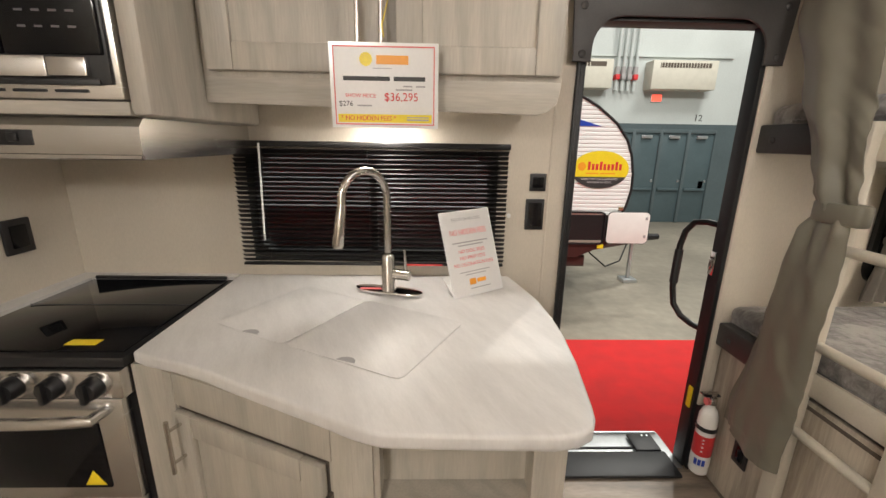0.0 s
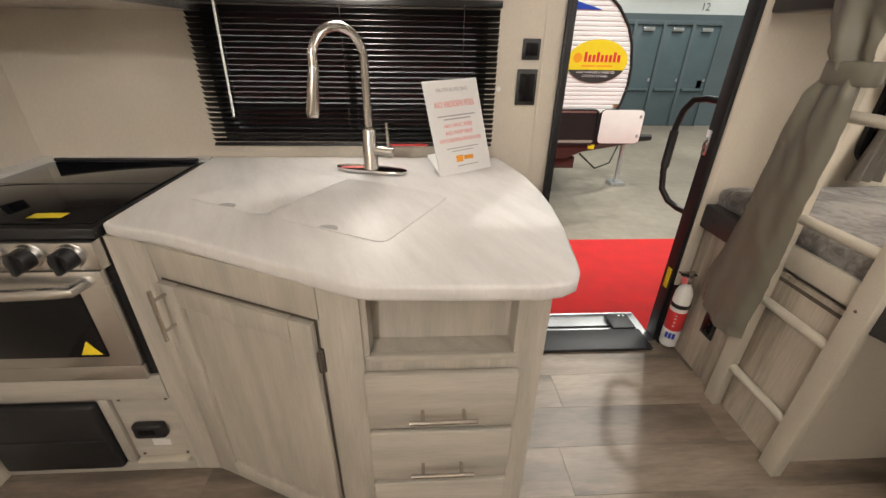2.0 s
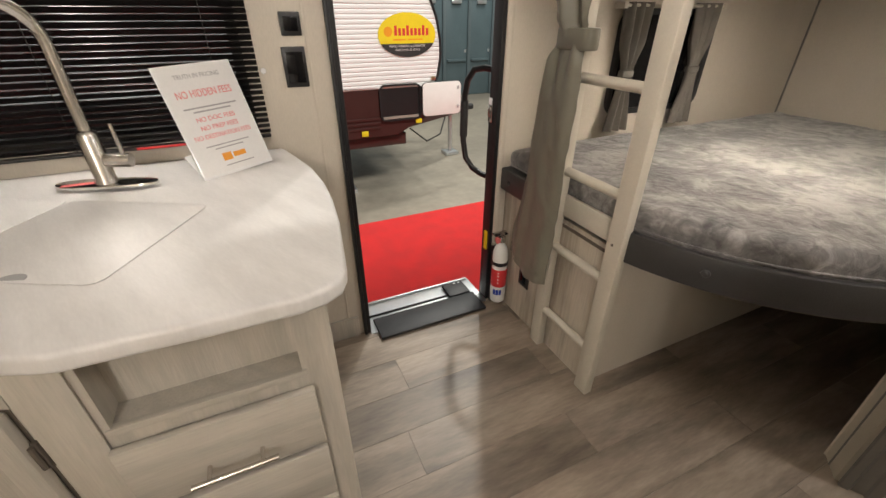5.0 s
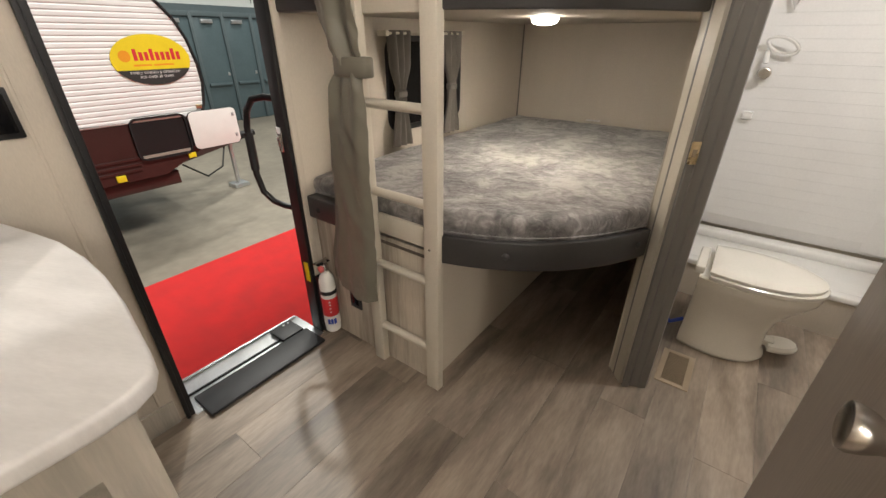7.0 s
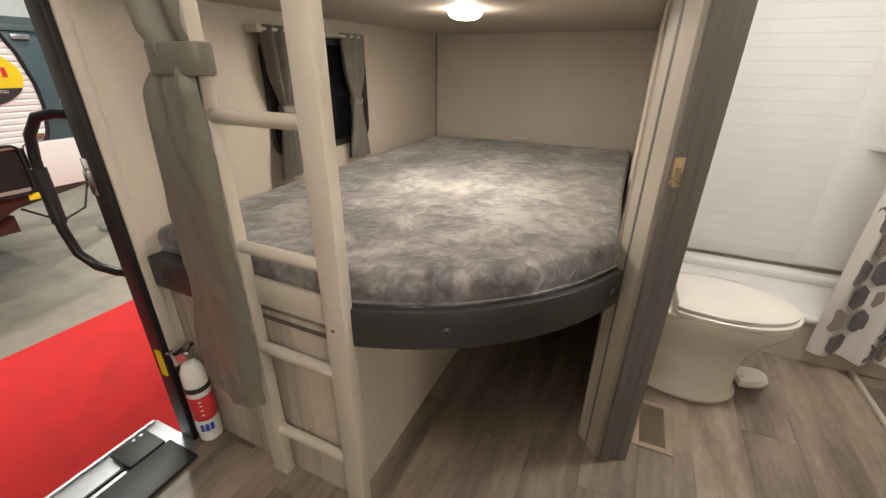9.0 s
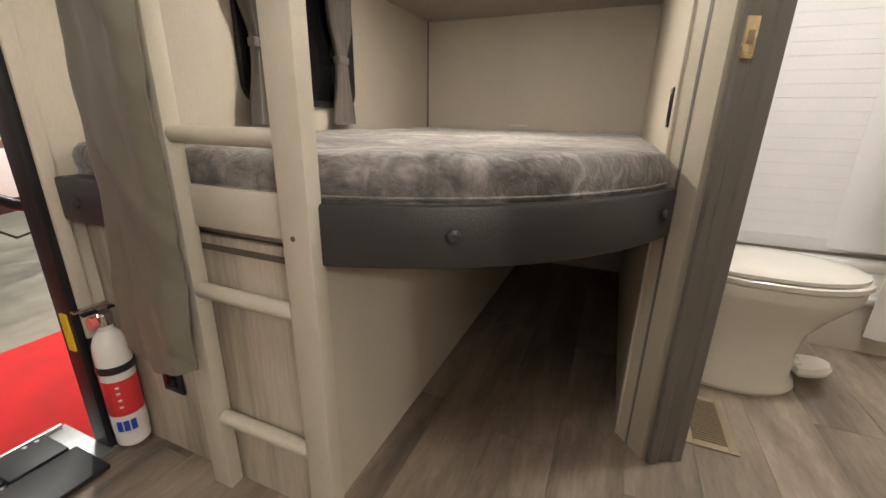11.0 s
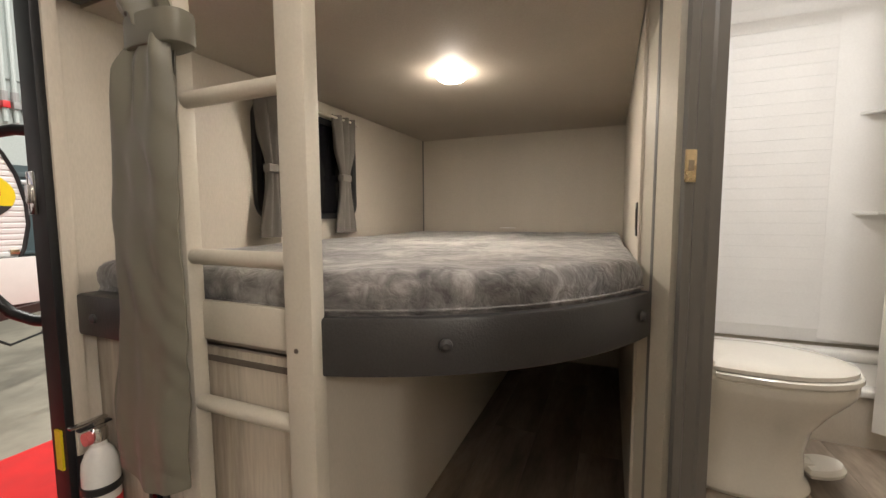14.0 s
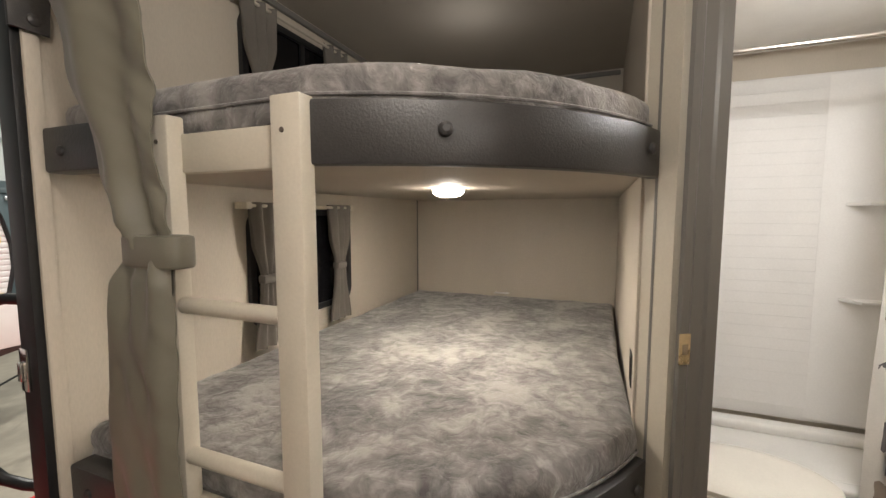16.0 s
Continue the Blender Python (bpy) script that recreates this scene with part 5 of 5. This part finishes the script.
def bm_stack(layers):
    bm = bmesh.new()
    rings = [[bm.verts.new((x, y, z)) for x, y in pts] for z, pts in layers]
    n = len(rings[0])
    for a, b in zip(rings, rings[1:]):
        for k in range(n):
            bm.faces.new((a[k], a[(k + 1) % n], b[(k + 1) % n], b[k]))
    bm.faces.new(rings[0][::-1])
    bm.faces.new(rings[-1])
    bmesh.ops.recalc_face_normals(bm, faces=bm.faces[:])
    return bm


base_l = [(0.0, oval(0, -0.11, 0.148, 0.20, 0.15)), (0.012, oval(0, -0.11, 0.152, 0.204, 0.15)), (0.03, oval(0, -0.11, 0.147, 0.198, 0.15)), (0.05, oval(0, -0.11, 0.132, 0.185, 0.15)), (0.14, oval(0, -0.115, 0.122, 0.178, 0.15)),
          (0.21, oval(0, -0.125, 0.120, 0.185, 0.16)), (0.27, oval(0, -0.135, 0.142, 0.215, 0.17)), (0.32, oval(0, -0.145, 0.165, 0.248, 0.18)), (0.345, oval(0, -0.15, 0.175, 0.262, 0.185)), (0.36, oval(0, -0.15, 0.178, 0.266, 0.185)), (0.385, oval(0, -0.15, 0.178, 0.266, 0.185)), (0.39, oval(0, -0.15, 0.172, 0.26, 0.18))]
part("bowl", bm_stack(base_l), M["bone"], to)
part("seat", bm_stack([(0.391, oval(0, -0.155, 0.178, 0.265, 0.15)), (0.394, oval(0, -0.155, 0.182, 0.27, 0.152)), (0.408, oval(0, -0.155, 0.182, 0.27, 0.152)), (0.412, oval(0, -0.155, 0.176, 0.264, 0.15))]), M["bone"], to)
part("lid", bm_stack([(0.413, oval(0, -0.15, 0.170, 0.255, 0.15)), (0.416, oval(0, -0.15, 0.176, 0.262, 0.152)), (0.428, oval(0, -0.15, 0.176, 0.262, 0.152)), (0.437, oval(0, -0.145, 0.160, 0.24, 0.145)), (0.443, oval(0, -0.14, 0.11, 0.18, 0.12)), (0.445, oval(0, -0.14, 0.05, 0.09, 0.06))]), M["bone"], to)
part("hinge_block", bm_box(-0.12, 0.12, 0.02, 0.06, 0.385, 0.425, 0.008, 3), M["bone"], to)
pd = bm_stack([(0.04, oval(0, 0, 0.055, 0.07, 0.05)), (0.052, oval(0, 0, 0.058, 0.073, 0.052)), (0.068, oval(0, 0, 0.05, 0.065, 0.045))])
pd.transform(pose(0.05, -0.365, 0.0, -8, 0, 12))
part("pedal", pd, M["bone"], to, "foot flush pedal")
part("pedal_arm", bm_box(0.02, 0.08, -0.34, -0.20, 0.04, 0.072, 0.01), M["bone"], to)
lone("water_hose", bm_tube([(2.30, 0.15, 0.16), (2.26, 0.12, 0.11), (2.25, 0.08, 0.075), (2.29, 0.03, 0.09)], 0.010, 10), M["blue"], "short blue water hose beside the toilet", "hose")
# floor register
vt = thing("floor_register", "tan metal floor heating register with slats", "floor vent")
part("frame", bm_join(bm_box(1.872, 2.12, 0.038, 0.062, 0.0, 0.006, 0.002), bm_box(1.872, 2.12, -0.072, -0.048, 0.0, 0.006, 0.002), bm_box(1.872, 1.896, -0.048, 0.038, 0.0, 0.006, 0.002), bm_box(2.096, 2.12, -0.048, 0.038, 0.0, 0.006, 0.002)), M["ventmetal"], vt)
part("well", bm_box(1.896, 2.096, -0.048, 0.038, 0.0003, 0.0010), M["black"], vt)
sl = mesh_of("slat", bm_box(-0.0019, 0.0019, -0.043, 0.043, -0.002, 0.003), M["ventmetal"], False)
for k in range(18):
    o = new("slat", sl)
    o.parent = vt
    o.location = (1.903 + 0.0109 * k, -0.005, 0.0031)
structure("threshold_strip", bm_box(1.35, 2.69, -0.83, -0.81, 0.0, 0.02, 0.004), M["cream"], "pale strip along the bathroom floor edge", "trim")

# ---- exhibition hall outside ----
G = -0.86
structure("ground", bm_box(-60, 60, -60, 60, G - 0.2, G), M["concrete"], "stained grey concrete hall floor", "floor")
lone("red_carpet", bm_box(-6, 8, 1.66, 4.36, G + 0.002, G + 0.012), M["carpet"], "bright red carpet beside the trailer", "carpet")
HY = 12.1
structure("hall_wall_north", bm_box(-30, 30, HY, HY + 0.3, G, 10.0), M["hallwall"], "pale grey-green painted hall wall", "wall")
structure("hall_wall_east", bm_box(16, 16.3, -30, HY, G, 10.0), M["hallwall"], "plain pale hall side wall", "wall")
structure("hall_wall_west", bm_box(-20.3, -20, -30, HY, G, 10.0), M["hallwall"], "plain pale hall side wall", "wall")
structure("hall_wall_south", bm_box(-20, 16, -30.3, -30, G, 10.0), M["hallwall"], "plain pale hall end wall", "wall")
structure("hall_ceiling", bm_box(-20, 16, -30, HY, 10.0, 10.3), M["hallgrey"], "dark high hall ceiling", "ceiling")
structure("hall_dado", bm_box(-30, 16, HY - 0.025, HY, G, 2.03), M["hallgrey"], "blue-grey painted lower hall wall", "wall")
for k in range(6):
    x0 = 3.42 + 0.81 * k
    dd = thing("hall_door", "slate-blue steel exit door with a push bar", "door", at=(x0, HY - 0.03, G), group="hall exit doors")
    part("leaf", bm_box(0.03, 0.75, -0.05, 0.0, 0.01, 2.62, 0.005), M["halldoor"], dd)
    part("frame", bm_join(bm_box(-0.03, 0.028, -0.10, 0.004, 0, 2.74, 0.005), bm_box(0.752, 0.778, -0.10, 0.004, 0, 2.74, 0.005), bm_box(0.028, 0.752, -0.10, 0.004, 2.63, 2.74, 0.005)), M["hallgrey"], dd)
    part("push_bar", bm_box(0.08, 0.70, -0.13, -0.06, 0.98, 1.05, 0.01), M["halldoor"], dd)
    part("door_closer", bm_box(0.22, 0.52, -0.12, -0.05, 2.48, 2.57, 0.01), M["alu"], dd, "grey door closer")
    part("lock_plate", bm_box(0.66, 0.72, -0.062, -0.05, 1.22, 1.30, 0.004), M["alu"], dd)
for x0 in (2.72, 5.95):
    hw = 2.15 if x0 < 4 else 1.80
    hu = thing("wall_heater", "beige wall-mounted heater with a dark grille", "heater", at=(x0, HY - 0.001, 2.92), group="wall heaters")
    part("casing", bm_box(0, hw, -0.45, 0, 0, 0.74, 0.02), M["beigeunit"], hu)
    part("grille_back", bm_box(0.2, hw - 0.2, -0.455, -0.449, 0.55, 0.67), M["joint"], hu)
    for k in range(17):
        part("grille_bar", bm_box(0.22 + 0.08 * k, 0.235 + 0.08 * k, -0.462, -0.454, 0.55, 0.67), M["beigeunit"], hu)
for k in range(4):
    cp = thing("conduit_pipe", "pale vertical conduit pipe with a red valve", "pipe", at=(5.12 + 0.17 * k, HY - 0.12, 2.9), group="conduit pipes")
    part("pipe", bm_tube([(0, 0, 0), (0, 0, 7.0)], 0.045, 10), M["hallwall"], cp)
    part("valve", bm_box(-0.06, 0.06, -0.09, 0.119, 0.28, 0.42, 0.01), M["red"] if k in (0, 3) else M["greyink"], cp)
    part("fitting", bm_tube([(0, 0, 0.42), (0, 0, 0.62)], 0.065, 10), M["greyink"], cp)
lone("pipe_rail", bm_box(3.6, 8.4, HY - 0.06, HY - 0.001, 3.80, 3.86), M["hallwall"], "pale horizontal pipe rail on the hall wall", "pipe")
ex_ = thing("exit_sign", "lit red exit sign on the hall wall", "sign", at=(6.36, HY - 0.001, 2.62))
part("case", bm_box(-0.16, 0.16, -0.06, 0, 0, 0.22, 0.01), M["white"], ex_)
part("face", bm_box(-0.14, 0.14, -0.066, -0.061, 0.02, 0.20), M["exitred"], ex_)
num = thing("door_number", "black number twelve painted on the hall wall", "sign", at=(7.70, HY - 0.003, 2.20))
words("lettering", "12", 0.26, M["ink"], num, pose(0, 0, 0, 90))
pl_ = thing("notice_plate", "small white notice plate on the hall wall", "sign", at=(8.12, HY - 0.03, 0.98))
part("plate", bm_box(-0.13, 0.13, -0.01, 0, 0, 0.13), M["paper"], pl_)
pl2 = thing("alarm_box", "small red alarm box on the hall wall", "alarm", at=(8.05, HY - 0.03, 0.15))
part("box", bm_box(-0.08, 0.08, -0.05, 0, 0, 0.26, 0.01), M["red"], pl2)

# neighbouring trailer
TY = 5.35
tr = thing("travel_trailer", "white ribbed travel trailer with a maroon frame", "trailer", at=(0, 0, 0))


def nose(z):
    """x of the rounded nose at a height."""
    ks = [(0.50, 2.60), (0.62, 2.655), (0.85, 2.70), (1.05, 2.695), (1.3, 2.645), (1.5, 2.56), (1.7, 2.40), (1.9, 2.14), (2.05, 1.86), (2.15, 1.45), (2.2, 0.9)]
    for (z0, x0), (z1, x1) in zip(ks, ks[1:]):
        if z <= z1:
            return x0 + (x1 - x0) * (z - z0) / (z1 - z0)
    return ks[-1][1]


prof = [(-4.5, 0.5), (-4.5, 2.2)] + [(nose(0.5 + 1.7 * k / 40), 0.5 + 1.7 * k / 40) for k in range(40, -1, -1)]
part("body", bm_side_prism(prof, TY + 0.012, TY + 2.4), M["trailer"], tr)
rib_bm = bmesh.new()
zs = np.arange(0.5, 2.18, 0.052)
prev = None
for z in zs:
    for dz, dy in ((0.0, 0.010), (0.012, 0.0), (0.040, 0.0), (0.052, 0.010)):
        a_, b_ = rib_bm.verts.new((-4.5, TY + dy, z + dz)), rib_bm.verts.new((nose(min(2.2, z + dz)) - 0.02, TY + dy, z + dz))
        if prev:
            rib_bm.faces.new((prev[0], prev[1], b_, a_))
        prev = (a_, b_)
bmesh.ops.recalc_face_normals(rib_bm, faces=rib_bm.faces[:])
part("ribbed_side", rib_bm, M["trailer"], tr, "white ribbed aluminium side")
edge = [(nose(0.5 + 1.7 * k / 40) - 0.008, TY - 0.004, 0.5 + 1.7 * k / 40) for k in range(41)]
part("edge_moulding", bm_tube(edge, 0.017, 8), M["frame"], tr, "dark corner moulding")
part("grey_band", bm_side_prism([(-4.5, 2.0), (nose(2.0) - 0.03, 2.0), (nose(2.16) - 0.03, 2.16), (-4.5, 2.16)], TY - 0.004, TY - 0.001), M["greyink"], tr)
part("blue_stripe", bm_side_prism([(-4.5, 1.72), (1.9, 1.74), (2.2, 1.66), (-4.5, 1.66)], TY - 0.005, TY - 0.002), M["blue"], tr, "dark blue swoosh stripe")
part("low_stripe", bm_side_prism([(-4.5, 0.60), (1.8, 0.52), (-4.5, 0.52)], TY - 0.005, TY - 0.002), M["ink"], tr)
part("skirt", bm_side_prism([(-4.5, 0.5), (-4.5, -0.10), (2.05, -0.10), (2.62, 0.16), (2.62, 0.5)], TY + 0.02, TY + 2.38), M["maroon"], tr, "maroon lower body")
for z in (0.0, 0.06, 0.12):
    part("skirt_rib", bm_box(-4.5, 1.82, TY + 0.004, TY + 0.02, z, z + 0.03, 0.004), M["maroon"], tr)
part("frame_rail", bm_box(-4.5, 2.2, TY + 0.10, TY + 0.18, -0.26, -0.10, 0.006), M["maroon"], tr)
part("frame_rail", bm_box(-4.5, 2.2, TY + 2.2, TY + 2.28, -0.26, -0.10, 0.006), M["maroon"], tr)
for y in (TY + 0.3, TY + 2.1):
    part("tongue_beam", bm_tube([(1.9, y, -0.10), (3.55, TY + 1.2, -0.10)], 0.065, 4), M["maroon"], tr)
part("coupler", bm_tube([(3.5, TY + 1.2, -0.08), (3.85, TY + 1.2, -0.06)], [0.07, 0.05], 10), M["black"], tr)
part("jack_post", bm_tube([(3.42, TY + 1.2, 0.25), (3.42, TY + 1.2, G + 0.05)], 0.035, 10), M["alu"], tr, "grey tongue jack")
part("jack_foot", bm_box(3.30, 3.54, TY + 1.08, TY + 1.32, G + 0.001, G + 0.06, 0.01), M["alu"], tr)
bx = part("storage_opening", bm_rounded_ring(1.82, 2.40, 0.09, 0.55, 0.08, 0.022, TY - 0.02, TY + 0.012), M["frame"], tr, "open storage hatch")
part("hatch_interior", bm_side_prism(rounded(1.835, 2.385, 0.105, 0.535, 0.07), TY + 0.006, TY + 0.011), M["black"], bx)
part("hatch_floor", bm_box(1.86, 2.36, TY - 0.008, TY + 0.005, 0.118, 0.150), M["hextan"], bx)
lid = part("hatch_lid", bm_side_prism(rounded(2.41, 2.98, 0.12, 0.55, 0.06), TY - 0.05, TY - 0.025, 0.004), M["white"], tr, "white hatch lid swung open")
part("lid_edge", bm_rounded_ring(2.405, 2.985, 0.115, 0.555, 0.065, 0.014, TY - 0.046, TY - 0.028), M["frame"], lid)
for z in (0.2, 0.45):
    part("lid_latch", bm_box(2.92, 2.95, TY - 0.058, TY - 0.049, z, z + 0.04, 0.003), M["greyink"], lid)
for x in (1.55, 2.32):
    part("marker_lamp", bm_box(x, x + 0.09, TY - 0.004, TY + 0.02, -0.08 if x < 2 else 0.03, -0.01 if x < 2 else 0.09, 0.006), M["yellow"], tr, "amber marker lamp")
part("top_marker", bm_box(2.55, 2.61, TY - 0.02, TY, 0.58, 0.62, 0.004), M["brass"], tr)
part("brake_cable", bm_tube([(2.3, TY + 0.2, -0.08), (2.6, TY + 0.3, -0.32), (3.0, TY + 0.7, -0.35), (3.3, TY + 1.1, -0.1)], 0.012, 6), M["black"], tr)
for x in (-2.2, -1.3):
    wb = bm_turned([(0.30, -0.09), (0.34, -0.07), (0.34, 0.07), (0.30, 0.09)], 28)
    wb.transform(pose(x, TY + 0.2, G + 0.34, 90))
    part("tyre", wb, M["rubber"], tr)
part("corner_jack", bm_join(bm_box(1.28, 1.34, TY + 0.12, TY + 0.18, G + 0.05, -0.1), bm_box(1.2, 1.42, TY + 0.05, TY + 0.25, G + 0.001, G + 0.05)), M["alu"], tr)
# oval sticker
so = thing("oval_sticker", "yellow and black oval dealer sticker on the trailer", "sticker", at=(2.24, TY - 0.006, 1.11))
ov = [(0.38 * math.cos(t), 0.245 * math.sin(t)) for t in [math.tau * k / 48 for k in range(48)]]
part("yellow_field", bm_side_prism(ov, -0.003, 0.0), M["yellow"], so)
lowo = [(0.38 * math.cos(t), 0.245 * math.sin(t)) for t in [math.pi + math.asin(0.38) + (math.pi - 2 * math.asin(0.38)) * k / 24 for k in range(25)]]
part("black_field", bm_side_prism(lowo, -0.0045, -0.003), M["ink"], so)
bars("logo_block", [(-0.17 + 0.052 * k, -0.135 + 0.052 * k, -0.005, 0.075 + 0.03 * (k in (0, 3, 7))) for k in range(9)], M["red"], so, pose(0.0, -0.0035, 0, 90))
bars("logo_line", [(-0.19, -0.02, -0.058, -0.040), (0.0, 0.2, -0.058, -0.040)], M["orange"], so, pose(0, -0.0035, 0, 90))
words("lettering", "FAMILY OWNED & OPERATED", 0.036, M["paper"], so, pose(0, -0.0055, -0.122, 90))
words("lettering", "FOR OVER 30 YEARS", 0.036, M["paper"], so, pose(0, -0.0055, -0.165, 90))
disc = bm_turned([(0.055, 0), (0.055, 0.001)], 20)
disc.transform(pose(-0.25, -0.0035, 0.04, 90))
part("logo_disc", disc, M["orange"], so)

# ---- vinyl floor planks ----
floor = thing("floor", "grey oak vinyl plank floor", "floor", kind="structure")
PW, PL = 0.178, 1.22
rng = random.Random(4)
shapes = {}
y, r = LOUNGE, 0
while y < W + 0.02:
    x = LEFT - (r * 0.47 % 1.0) * PL
    y1 = min(y + PW, W - 0.001)
    while x < FAR:
        a_, b_ = max(x, LEFT), min(x + PL, FAR)
        if b_ - a_ > 0.03 and y1 - y > 0.02:
            key = (round(b_ - a_, 3), round(y1 - y, 3))
            if key not in shapes:
                shapes[key] = mesh_of("plank", bm_box(0.0003, key[0] - 0.0003, 0.0003, key[1] - 0.0003, -0.012, 0.0, 0.0006, 1), M["plank"], False)
            o = new("plank", shapes[key])
            o.parent = floor
            o.location = (a_, y, 0)
        x += PL
    y += PW
    r += 1
